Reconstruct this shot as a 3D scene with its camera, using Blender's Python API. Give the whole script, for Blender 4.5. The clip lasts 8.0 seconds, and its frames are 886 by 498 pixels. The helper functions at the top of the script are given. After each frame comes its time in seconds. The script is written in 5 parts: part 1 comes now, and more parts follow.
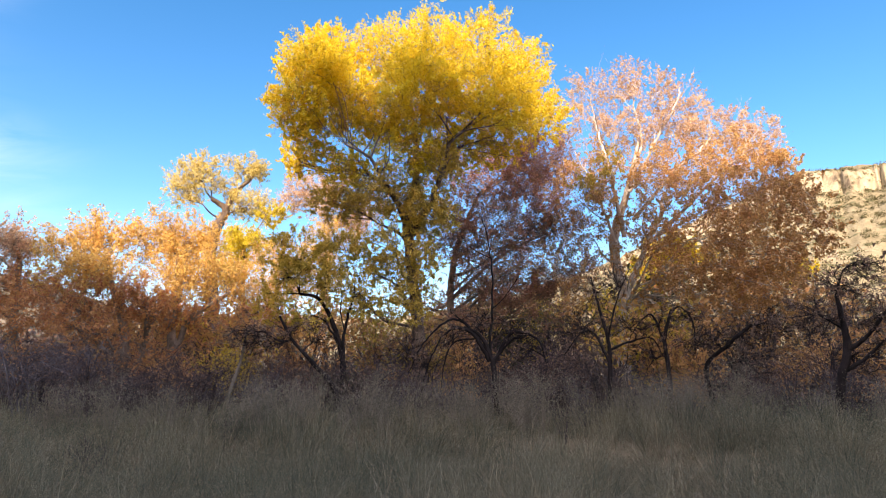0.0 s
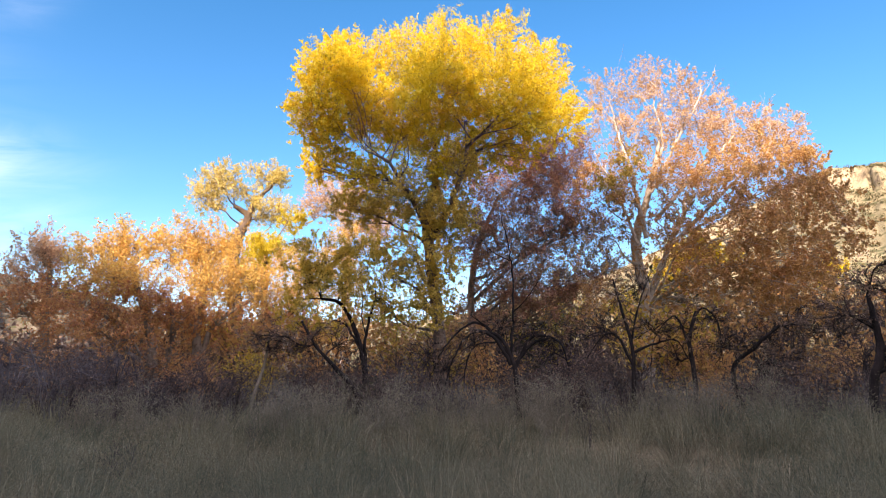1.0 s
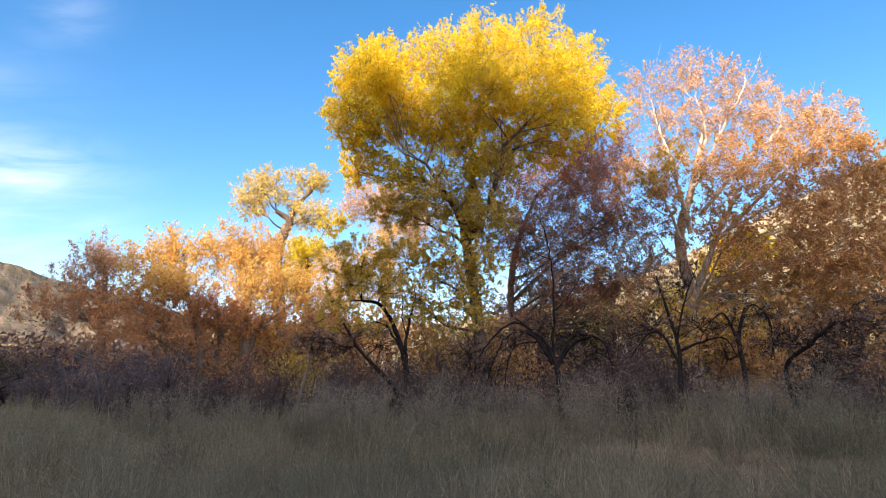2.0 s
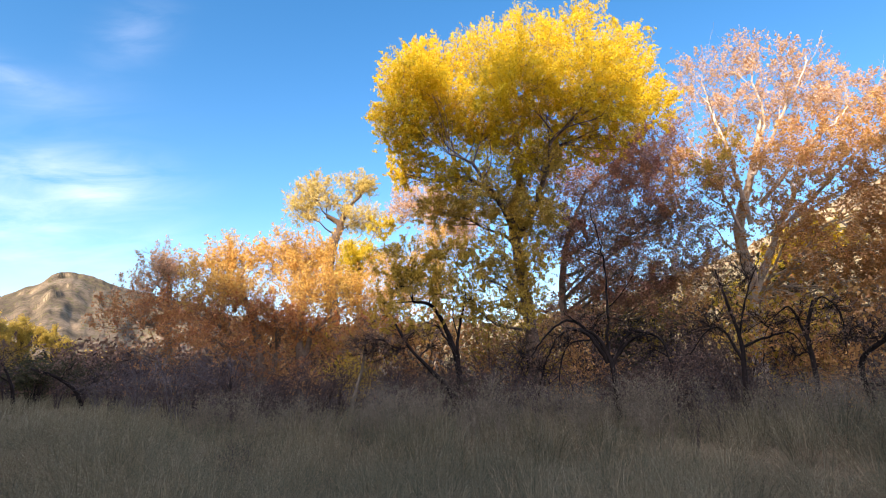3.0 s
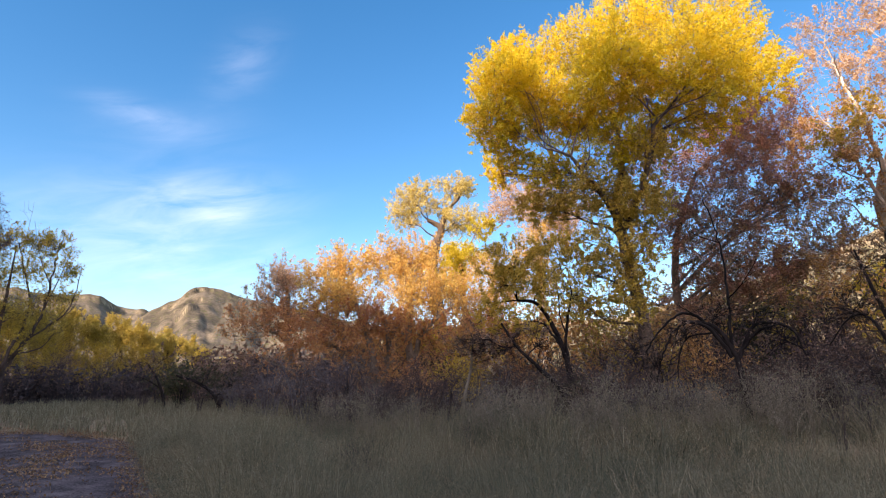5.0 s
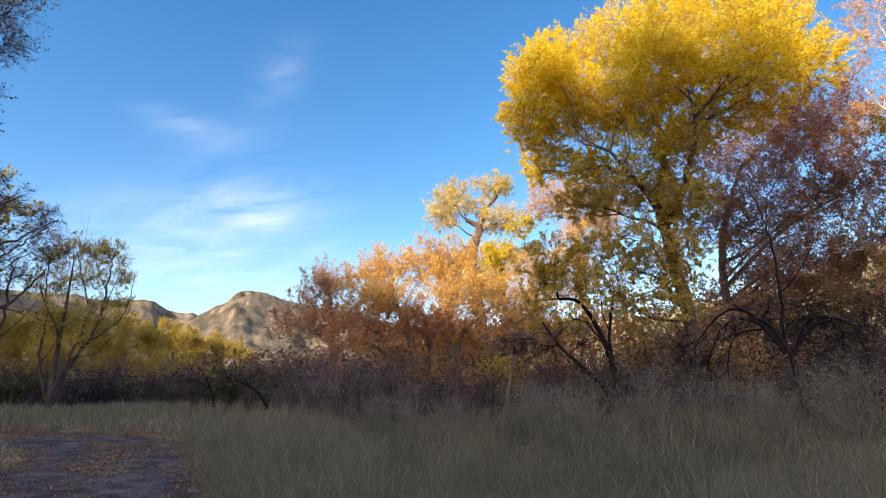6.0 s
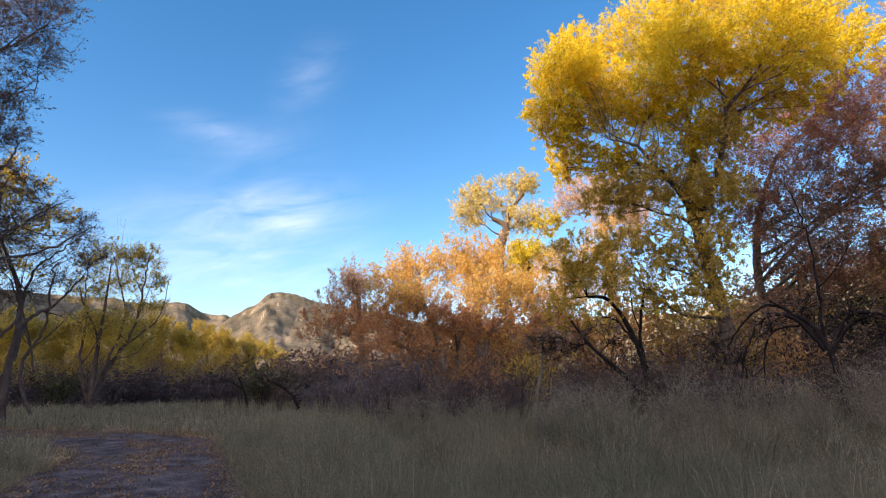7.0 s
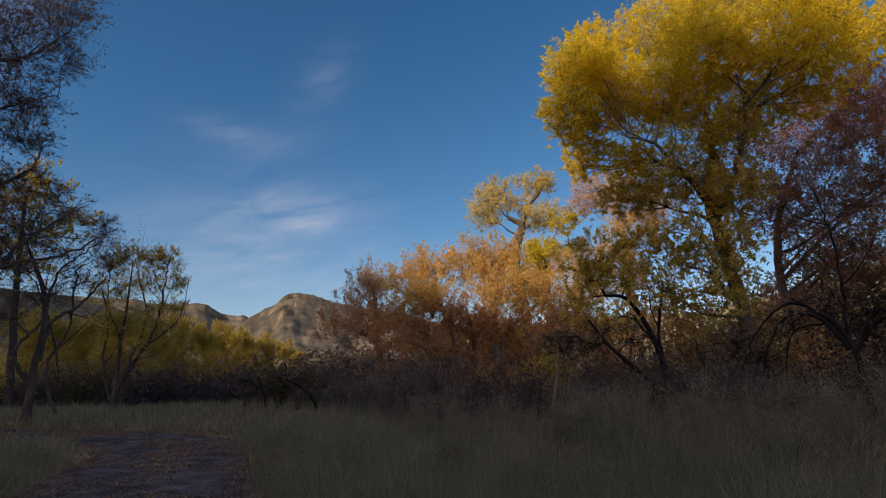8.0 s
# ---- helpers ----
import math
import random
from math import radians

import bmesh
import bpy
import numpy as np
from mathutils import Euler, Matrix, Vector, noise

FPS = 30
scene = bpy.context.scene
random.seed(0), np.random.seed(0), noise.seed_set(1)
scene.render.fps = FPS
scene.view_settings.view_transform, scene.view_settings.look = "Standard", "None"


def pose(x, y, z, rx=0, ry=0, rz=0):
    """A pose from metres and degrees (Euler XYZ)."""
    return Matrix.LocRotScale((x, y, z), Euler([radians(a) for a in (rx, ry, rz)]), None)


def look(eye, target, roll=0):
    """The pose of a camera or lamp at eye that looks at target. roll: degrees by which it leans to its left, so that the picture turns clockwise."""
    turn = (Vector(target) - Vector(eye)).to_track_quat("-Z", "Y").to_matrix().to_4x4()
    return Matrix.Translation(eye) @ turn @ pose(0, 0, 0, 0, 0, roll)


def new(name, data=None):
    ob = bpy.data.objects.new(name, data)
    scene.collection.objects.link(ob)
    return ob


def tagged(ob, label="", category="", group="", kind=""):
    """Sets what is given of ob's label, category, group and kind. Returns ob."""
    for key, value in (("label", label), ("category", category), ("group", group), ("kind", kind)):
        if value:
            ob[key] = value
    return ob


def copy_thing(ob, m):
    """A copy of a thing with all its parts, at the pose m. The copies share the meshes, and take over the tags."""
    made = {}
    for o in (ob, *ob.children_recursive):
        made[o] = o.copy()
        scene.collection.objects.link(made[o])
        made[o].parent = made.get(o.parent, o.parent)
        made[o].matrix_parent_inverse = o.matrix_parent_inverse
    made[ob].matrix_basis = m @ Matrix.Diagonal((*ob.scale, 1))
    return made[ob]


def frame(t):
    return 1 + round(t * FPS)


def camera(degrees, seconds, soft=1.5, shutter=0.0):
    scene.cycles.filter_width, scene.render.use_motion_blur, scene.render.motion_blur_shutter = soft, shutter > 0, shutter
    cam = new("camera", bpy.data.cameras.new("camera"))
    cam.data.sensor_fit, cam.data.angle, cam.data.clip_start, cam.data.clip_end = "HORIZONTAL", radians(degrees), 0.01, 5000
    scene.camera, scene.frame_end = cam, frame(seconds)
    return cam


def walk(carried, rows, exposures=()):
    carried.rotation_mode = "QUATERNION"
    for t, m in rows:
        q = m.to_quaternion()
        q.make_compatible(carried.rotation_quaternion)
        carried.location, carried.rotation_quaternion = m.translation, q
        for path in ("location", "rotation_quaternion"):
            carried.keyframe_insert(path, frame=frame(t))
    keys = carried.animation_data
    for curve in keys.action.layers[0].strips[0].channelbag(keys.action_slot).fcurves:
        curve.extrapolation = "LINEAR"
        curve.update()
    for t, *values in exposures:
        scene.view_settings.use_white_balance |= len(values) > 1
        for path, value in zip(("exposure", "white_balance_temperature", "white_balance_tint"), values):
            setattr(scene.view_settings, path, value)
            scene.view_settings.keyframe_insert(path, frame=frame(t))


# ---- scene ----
import functools

EYE = 1.55
cam = camera(76.6, 8.0, soft=1.05)
PATH = [
    (0.0, 103.502, -0.875, -0.210),
    (0.5, 103.741, -0.807, 0.616),
    (1.0, 103.841, -0.649, 1.938),
    (1.5, 103.856, -0.565, 3.786),
    (3.0, 103.818, 0.051, 11.292),
    (3.5, 103.814, 0.306, 14.084),
    (4.0, 103.812, 0.513, 16.866),
    (4.5, 103.828, 0.730, 19.627),
    (6.0, 103.940, 1.247, 26.291),
    (6.5, 103.928, 1.370, 27.954),
    (7.0, 103.944, 1.463, 29.153),
    (7.5, 103.966, 1.465, 30.034),
    (8.0, 103.964, 1.490, 30.835),
]
walk(cam, [(t, pose(0, 0, EYE, rx, ry, rz)) for t, rx, ry, rz in PATH],
     exposures=[(t, e, 7050, 27) for t, e in ((0, 1.27), (1.5, 1.25), (3.5, 1.15), (4.5, 1.07), (7.0, 0.98), (7.4, 0.97), (7.6, 0.93), (7.8, 0.52), (8.0, -0.28))])

# ---- daylight: low sun from behind the camera, over a ridge that shades the valley floor ----
CIRRUS = [(45.3, 17.9, 5.5, 1.9, 0.12, 0.3), (50.0, 15.6, 11.0, 3.2, 0.05, 0.2), (43.3, 16.8, 2.6, 1.0, 0.35, 0.25), (48.5, 11.2, 16.0, 3.0, 0.00, 0.2), (51.9, 24.4, 4.0, 1.1, -0.10, 0.18), (43.3, 30.6, 3.0, 2.6, 0.50, 0.11), (48.9, 23.2, 7.0, 2.5, 0.10, 0.05)]
SUN_LEFT, SUN_UP = 165.0, 28.0      # degrees left of straight ahead, degrees up
world = bpy.data.worlds.new("sky")
scene.world = world
world.use_nodes = True
wn, wl = world.node_tree.nodes, world.node_tree.links
wn.clear()
sky = wn.new("ShaderNodeTexSky")
sky.sky_type, sky.sun_disc = "NISHITA", False
sky.sun_elevation, sky.sun_rotation = radians(SUN_UP), radians(-SUN_LEFT)
sky.air_density, sky.dust_density, sky.ozone_density = 1.0, 0.0, 1.6
co = wn.new("ShaderNodeTexCoord")
sep = wn.new("ShaderNodeSeparateXYZ")
wl.new(co.outputs["Generated"], sep.inputs["Vector"])


def sky_math(op, a, b=0.0, c=0.0):
    x = wn.new("ShaderNodeMath")
    x.operation = op
    for i, v in enumerate((a, b, c)):
        if isinstance(v, (int, float)):
            x.inputs[i].default_value = v
        else:
            wl.new(v, x.inputs[i])
    return x.outputs[0]


left_deg = sky_math("MULTIPLY", sky_math("ARCTAN2", sky_math("MULTIPLY", sep.outputs["X"], -1.0), sep.outputs["Y"]), 57.2958)
up_deg = sky_math("MULTIPLY", sky_math("ARCSINE", sep.outputs["Z"]), 57.2958)
# thin cirrus: wisps of stretched noise gathered in a few streaks (degrees left, degrees up, half width, half height, tilt, density)
mp = wn.new("ShaderNodeCombineXYZ")
wl.new(sky_math("MULTIPLY", left_deg, 0.11), mp.inputs["X"])
wl.new(sky_math("MULTIPLY_ADD", left_deg, 0.09, sky_math("MULTIPLY", up_deg, 0.42)), mp.inputs["Y"])
cn = wn.new("ShaderNodeTexNoise")
cn.inputs["Scale"].default_value, cn.inputs["Detail"].default_value, cn.inputs["Roughness"].default_value, cn.inputs["Distortion"].default_value = 1.0, 7, 0.58, 0.5
wl.new(mp.outputs["Vector"], cn.inputs["Vector"])
cirrus = None
for az, el, wide, tall_, tilt, dense in CIRRUS:
    da = sky_math("SUBTRACT", left_deg, az)
    de = sky_math("SUBTRACT", sky_math("MULTIPLY_ADD", da, tilt, up_deg), el)
    da, de = sky_math("DIVIDE", da, wide), sky_math("DIVIDE", de, tall_)
    fall = sky_math("EXPONENT", sky_math("MULTIPLY", sky_math("MULTIPLY_ADD", da, da, sky_math("MULTIPLY", de, de)), -1.0))
    fall = sky_math("MULTIPLY", fall, dense)
    cirrus = fall if cirrus is None else sky_math("ADD", cirrus, fall)
wisp = wn.new("ShaderNodeMapRange")
for k, v in (("From Min", 0.3), ("From Max", 0.72), ("To Min", 0.0), ("To Max", 1.0)):
    wisp.inputs[k].default_value = v
wl.new(cn.outputs["Fac"], wisp.inputs["Value"])
mul = sky_math("MULTIPLY", cirrus, wisp.outputs["Result"])
mix = wn.new("ShaderNodeMixRGB")
mix.inputs["Color2"].default_value = (6.5, 7.2, 7.8, 1)
wl.new(mul, mix.inputs["Fac"])
deep = wn.new("ShaderNodeHueSaturation")
deep.inputs["Hue"].default_value, deep.inputs["Saturation"].default_value = 0.493, 1.38
wl.new(sky.outputs["Color"], deep.inputs["Color"])
wl.new(deep.outputs["Color"], mix.inputs["Color1"])
# added glow on the unseen sun side: whitens and lifts the fill light
dot = wn.new("ShaderNodeVectorMath")
dot.operation = "DOT_PRODUCT"
dot.inputs[1].default_value = (-math.sin(radians(SUN_LEFT)) * 0.95, math.cos(radians(SUN_LEFT)) * 0.95, 0.3)
wl.new(co.outputs["Generated"], dot.inputs[0])
fill_veil = wn.new("ShaderNodeMapRange")
for k, v in (("From Min", 0.05), ("From Max", 0.9), ("To Min", 0.0), ("To Max", 0.78)):
    fill_veil.inputs[k].default_value = v
wl.new(dot.outputs["Value"], fill_veil.inputs["Value"])
hazy = wn.new("ShaderNodeMixRGB")
hazy.inputs["Color2"].default_value = (11.4, 11.0, 11.6, 1)
wl.new(fill_veil.outputs["Result"], hazy.inputs["Fac"])
wl.new(mix.outputs["Color"], hazy.inputs["Color1"])
bg = wn.new("ShaderNodeBackground")
bg.inputs["Strength"].default_value = 0.13
wo = wn.new("ShaderNodeOutputWorld")
wl.new(hazy.outputs["Color"], bg.inputs["Color"])
wl.new(bg.outputs["Background"], wo.inputs["Surface"])

sun = new("sun", bpy.data.lights.new("sun", "SUN"))
sun.data.energy, sun.data.angle, sun.data.color = 4.5, radians(0.53), (1.0, 0.87, 0.68)
s_az, s_el = radians(SUN_LEFT), radians(SUN_UP)
TO_SUN = Vector((-math.sin(s_az) * math.cos(s_el), math.cos(s_az) * math.cos(s_el), math.sin(s_el)))
sun.matrix_world = look(TO_SUN * 60, (0, 0, 0))


# ---- materials ----
def nodes_of(name):
    m = bpy.data.materials.new(name)
    m.use_nodes = True
    m.node_tree.nodes.clear()
    return m, m.node_tree.nodes, m.node_tree.links


def ramp(n, stops):
    r = n.new("ShaderNodeValToRGB")
    e = r.color_ramp.elements
    while len(e) < len(stops):
        e.new(0.5)
    for el, (p, c) in zip(e, stops):
        el.position, el.color = p, (*c, 1)
    return r


def noise_node(n, l, scale, detail=4, rough=0.55, vec=None):
    x = n.new("ShaderNodeTexNoise")
    x.inputs["Scale"].default_value, x.inputs["Detail"].default_value, x.inputs["Roughness"].default_value = scale, detail, rough
    if vec is not None:
        l.new(vec, x.inputs["Vector"])
    return x


def math_node(n, l, op, a, b):
    x = n.new("ShaderNodeMath")
    x.operation = op
    for i, v in enumerate((a, b)):
        if isinstance(v, (int, float)):
            x.inputs[i].default_value = v
        else:
            l.new(v, x.inputs[i])
    return x.outputs[0]


def leaf_material(name, colours, glow=0.35, patch=0.55, gloss=0.55):
    """Thin leaves: each one has its own tint out of the colours, in drifts; light passes through them."""
    m, n, l = nodes_of(name)
    geo, tc = n.new("ShaderNodeNewGeometry"), n.new("ShaderNodeTexCoord")
    drift = noise_node(n, l, patch * 2.2, 3, 0.7, tc.outputs["Object"])
    a = math_node(n, l, "MULTIPLY", geo.outputs["Random Per Island"], 0.55)
    b = math_node(n, l, "MULTIPLY_ADD", drift.outputs["Fac"], 0.9)
    b.node.inputs[2].default_value = -0.22
    fac = math_node(n, l, "ADD", a, b)
    k = len(colours) - 1
    r = ramp(n, [(0.08 + 0.84 * i / k, c) for i, c in enumerate(colours)])
    l.new(fac, r.inputs["Fac"])
    p = n.new("ShaderNodeBsdfPrincipled")
    p.inputs["Roughness"].default_value = gloss
    p.inputs["Specular IOR Level"].default_value = 0.25
    t = n.new("ShaderNodeBsdfTranslucent")
    l.new(r.outputs["Color"], p.inputs["Base Color"])
    l.new(r.outputs["Color"], t.inputs["Color"])
    mx, o = n.new("ShaderNodeMixShader"), n.new("ShaderNodeOutputMaterial")
    mx.inputs["Fac"].default_value = glow
    l.new(p.outputs[0], mx.inputs[1])
    l.new(t.outputs[0], mx.inputs[2])
    l.new(mx.outputs[0], o.inputs["Surface"])
    return m


def bark_material(name, dark, light, scale=6.0, depth=0.5, stretch=0.22):
    m, n, l = nodes_of(name)
    tc, mp_ = n.new("ShaderNodeTexCoord"), n.new("ShaderNodeMapping")
    mp_.inputs["Scale"].default_value = (1, 1, stretch)
    l.new(tc.outputs["Object"], mp_.inputs["Vector"])
    big = noise_node(n, l, scale * 0.25, 3, 0.6, tc.outputs["Object"])
    fine = noise_node(n, l, scale, 8, 0.65, mp_.outputs["Vector"])
    f = math_node(n, l, "ADD", math_node(n, l, "MULTIPLY", big.outputs["Fac"], 0.5), math_node(n, l, "MULTIPLY", fine.outputs["Fac"], 0.5))
    r = ramp(n, [(0.38, dark), (0.62, light)])
    l.new(f, r.inputs["Fac"])
    p, o, bp = n.new("ShaderNodeBsdfPrincipled"), n.new("ShaderNodeOutputMaterial"), n.new("ShaderNodeBump")
    p.inputs["Roughness"].default_value = 0.9
    p.inputs["Specular IOR Level"].default_value = 0.15
    bp.inputs["Strength"].default_value, bp.inputs["Distance"].default_value = depth, 0.03
    l.new(fine.outputs["Fac"], bp.inputs["Height"])
    l.new(bp.outputs["Normal"], p.inputs["Normal"])
    l.new(r.outputs["Color"], p.inputs["Base Color"])
    l.new(p.outputs[0], o.inputs["Surface"])
    return m


def earth_material(name, stops, scale, bump, extra=None):
    """Ground-like surface: broad patches and fine grain."""
    m, n, l = nodes_of(name)
    tc = n.new("ShaderNodeTexCoord")
    a = noise_node(n, l, scale, 6, 0.6, tc.outputs["Object"])
    b = noise_node(n, l, scale * 14, 8, 0.7, tc.outputs["Object"])
    f = math_node(n, l, "ADD", math_node(n, l, "MULTIPLY", a.outputs["Fac"], 0.55), math_node(n, l, "MULTIPLY", b.outputs["Fac"], 0.45))
    r = ramp(n, stops)
    l.new(f, r.inputs["Fac"])
    p, o, bp = n.new("ShaderNodeBsdfPrincipled"), n.new("ShaderNodeOutputMaterial"), n.new("ShaderNodeBump")
    p.inputs["Roughness"].default_value = 0.95
    p.inputs["Specular IOR Level"].default_value = 0.1
    bp.inputs["Strength"].default_value, bp.inputs["Distance"].default_value = 0.8, bump
    l.new(b.outputs["Fac"], bp.inputs["Height"])
    l.new(bp.outputs["Normal"], p.inputs["Normal"])
    col = r.outputs["Color"]
    if extra:
        col = extra(n, l, tc, col)
    l.new(col, p.inputs["Base Color"])
    l.new(p.outputs[0], o.inputs["Surface"])
    return m


def hill_extra(n, l, tc, col, rock=1.0):
    """Bare rock on steep faces, scrub speckles elsewhere."""
    geo, sp = n.new("ShaderNodeNewGeometry"), n.new("ShaderNodeSeparateXYZ")
    l.new(geo.outputs["True Normal"], sp.inputs["Vector"])
    steep = n.new("ShaderNodeMapRange")
    for k, v in (("From Min", 0.66), ("From Max", 0.42)):
        steep.inputs[k].default_value = v
    l.new(sp.outputs["Z"], steep.inputs["Value"])
    mp_ = n.new("ShaderNodeMapping")
    mp_.inputs["Scale"].default_value = (1, 1, 0.25)
    l.new(tc.outputs["Object"], mp_.inputs["Vector"])
    rk = noise_node(n, l, 0.25, 8, 0.7, mp_.outputs["Vector"])
    rr = ramp(n, [(p_, tuple(rock * v for v in c_)) for p_, c_ in ((0.35, (0.1, 0.08, 0.055)), (0.5, (0.36, 0.3, 0.19)), (0.7, (0.5, 0.44, 0.3)))])
    l.new(rk.outputs["Fac"], rr.inputs["Fac"])
    vo = n.new("ShaderNodeTexVoronoi")
    vo.inputs["Scale"].default_value = 0.22
    l.new(tc.outputs["Object"], vo.inputs["Vector"])
    wob = noise_node(n, l, 0.6, 4, 0.7, tc.outputs["Object"])
    sum_ = math_node(n, l, "ADD", vo.outputs["Distance"], math_node(n, l, "MULTIPLY", wob.outputs["Fac"], 0.5))
    spot = n.new("ShaderNodeMapRange")
    for k, v in (("From Min", 0.62), ("From Max", 0.48)):
        spot.inputs[k].default_value = v
    l.new(sum_, spot.inputs["Value"])
    m1, m2 = n.new("ShaderNodeMixRGB"), n.new("ShaderNodeMixRGB")
    l.new(spot.outputs["Result"], m1.inputs["Fac"])
    l.new(col, m1.inputs["Color1"])
    m1.inputs["Color2"].default_value = (0.11, 0.11, 0.055, 1)
    l.new(steep.outputs["Result"], m2.inputs["Fac"])
    l.new(m1.outputs["Color"], m2.inputs["Color1"])
    l.new(rr.outputs["Color"], m2.inputs["Color2"])
    return m2.outputs["Color"]


M_SOIL = earth_material("dry_soil", [(0.32, (0.1, 0.075, 0.05)), (0.5, (0.2, 0.16, 0.1)), (0.68, (0.3, 0.25, 0.16))], 0.5, 0.04)
M_ROAD = earth_material("packed_gravel", [(0.38, (0.022, 0.021, 0.025)), (0.5, (0.065, 0.06, 0.068)), (0.62, (0.15, 0.138, 0.148))], 1.6, 0.05)
M_FAR = earth_material("far_hill_scrub", [(0.4, (0.065, 0.06, 0.042)), (0.5, (0.135, 0.115, 0.082)), (0.6, (0.23, 0.195, 0.14))], 0.045, 2.5, functools.partial(hill_extra, rock=0.72))
M_HILL = earth_material("hill_scrub", [(0.36, (0.17, 0.143, 0.08)), (0.5, (0.25, 0.215, 0.125)), (0.64, (0.32, 0.28, 0.175))], 0.05, 0.5, hill_extra)

B_COTTON = bark_material("cottonwood_bark", (0.07, 0.052, 0.04), (0.25, 0.195, 0.15), 9, 0.9)
B_GNARL = bark_material("old_cottonwood_bark", (0.06, 0.045, 0.035), (0.2, 0.15, 0.11), 9, 0.9)
B_TAN = bark_material("tan_bark", (0.13, 0.105, 0.085), (0.36, 0.3, 0.24), 7, 0.6)
B_WHITE = bark_material("sycamore_bark", (0.3, 0.24, 0.18), (0.72, 0.66, 0.57), 5, 0.3, 0.6)
B_DARK = bark_material("mesquite_bark", (0.008, 0.0065, 0.0068), (0.03, 0.024, 0.0245), 12, 0.9)
B_TWIG = bark_material("grey_twig_bark", (0.075, 0.07, 0.078), (0.2, 0.187, 0.2), 8, 0.5)
# dark purplish twigs: the tint of the shade is put into the colour
B_BROWN = bark_material("shade_tinted_twig_bark", (0.035, 0.028, 0.031), (0.095, 0.076, 0.082), 8, 0.5)
# bark for the trees by the track, darkened to carry their shade
B_SHADE = bark_material("shaded_bark", (0.05, 0.036, 0.032), (0.14, 0.105, 0.09), 8, 0.6)
B_PALE = bark_material("pale_dry_stem", (0.15, 0.132, 0.102), (0.29, 0.26, 0.205), 8, 0.4)

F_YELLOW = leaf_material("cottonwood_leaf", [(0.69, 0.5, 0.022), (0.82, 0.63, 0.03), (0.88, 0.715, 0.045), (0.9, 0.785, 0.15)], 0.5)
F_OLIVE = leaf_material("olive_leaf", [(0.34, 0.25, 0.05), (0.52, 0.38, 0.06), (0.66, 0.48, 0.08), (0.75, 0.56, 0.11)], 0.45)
# duller gold: stands in for shade low in the great cottonwood
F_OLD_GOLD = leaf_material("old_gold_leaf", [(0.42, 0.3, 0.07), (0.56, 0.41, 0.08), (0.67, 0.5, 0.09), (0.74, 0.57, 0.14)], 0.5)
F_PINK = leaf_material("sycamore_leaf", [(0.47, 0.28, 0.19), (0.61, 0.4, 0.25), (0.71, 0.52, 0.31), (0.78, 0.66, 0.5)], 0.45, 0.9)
# brown that holds the shade of the sycamore's lower crown; also russet bushes
F_BROWN = leaf_material("shaded_sycamore_and_russet_leaf", [(0.34, 0.17, 0.08), (0.5, 0.27, 0.11), (0.62, 0.37, 0.14), (0.7, 0.47, 0.17)], 0.45)
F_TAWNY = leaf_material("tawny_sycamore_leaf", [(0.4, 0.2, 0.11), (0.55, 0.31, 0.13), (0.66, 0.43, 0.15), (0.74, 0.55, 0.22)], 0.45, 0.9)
F_ORANGE = leaf_material("orange_leaf", [(0.5, 0.255, 0.095), (0.68, 0.42, 0.12), (0.78, 0.56, 0.15), (0.85, 0.69, 0.32)], 0.45, 0.8)
# darker red-brown for low sycamores' lower crowns, with their shade in the colour
F_RUST_SHADE = leaf_material("shaded_rust_leaf", [(0.34, 0.14, 0.08), (0.5, 0.235, 0.11), (0.62, 0.34, 0.14), (0.72, 0.46, 0.19)], 0.45)
F_PURPLE = leaf_material("russet_leaf", [(0.28, 0.14, 0.12), (0.42, 0.22, 0.16), (0.55, 0.31, 0.19), (0.62, 0.44, 0.2)], 0.45)
F_LIME = leaf_material("lime_yellow_leaf", [(0.4, 0.32, 0.02), (0.62, 0.5, 0.03), (0.75, 0.62, 0.06), (0.8, 0.66, 0.12)], 0.4)
F_LIME_PALE = leaf_material("pale_yellow_leaf", [(0.52, 0.39, 0.09), (0.68, 0.54, 0.14), (0.77, 0.65, 0.24), (0.8, 0.71, 0.4)], 0.4)
F_GROVE = leaf_material("grove_leaf", [(0.3, 0.22, 0.06), (0.43, 0.325, 0.07), (0.55, 0.43, 0.08), (0.63, 0.51, 0.14)], 0.4)
F_GREEN = leaf_material("dark_evergreen_leaf", [(0.025, 0.03, 0.012), (0.055, 0.06, 0.025), (0.09, 0.095, 0.04)], 0.2)
F_DRY = leaf_material("withered_leaf", [(0.1, 0.066, 0.052), (0.19, 0.13, 0.1), (0.3, 0.215, 0.165)], 0.3)
# near-black twigs: the shade under the trees is painted into this colour
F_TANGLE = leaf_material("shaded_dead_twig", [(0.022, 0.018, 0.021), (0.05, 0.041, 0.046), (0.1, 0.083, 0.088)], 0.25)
F_UNDER = leaf_material("dull_underbrush_leaf", [(0.09, 0.055, 0.045), (0.17, 0.105, 0.075), (0.29, 0.18, 0.1)], 0.3)
F_SAGE = leaf_material("grey_brush_leaf", [(0.115, 0.105, 0.077), (0.21, 0.195, 0.145), (0.33, 0.305, 0.235)], 0.3)
G_STRAW = leaf_material("straw_grass", [(0.084, 0.077, 0.047), (0.175, 0.162, 0.101), (0.275, 0.256, 0.168), (0.43, 0.405, 0.29)], 0.5, 0.6, 0.7)
G_GREEN = leaf_material("greyish_green_grass", [(0.049, 0.053, 0.035), (0.102, 0.11, 0.073), (0.17, 0.181, 0.124), (0.29, 0.3, 0.215)], 0.5, 0.6, 0.7)
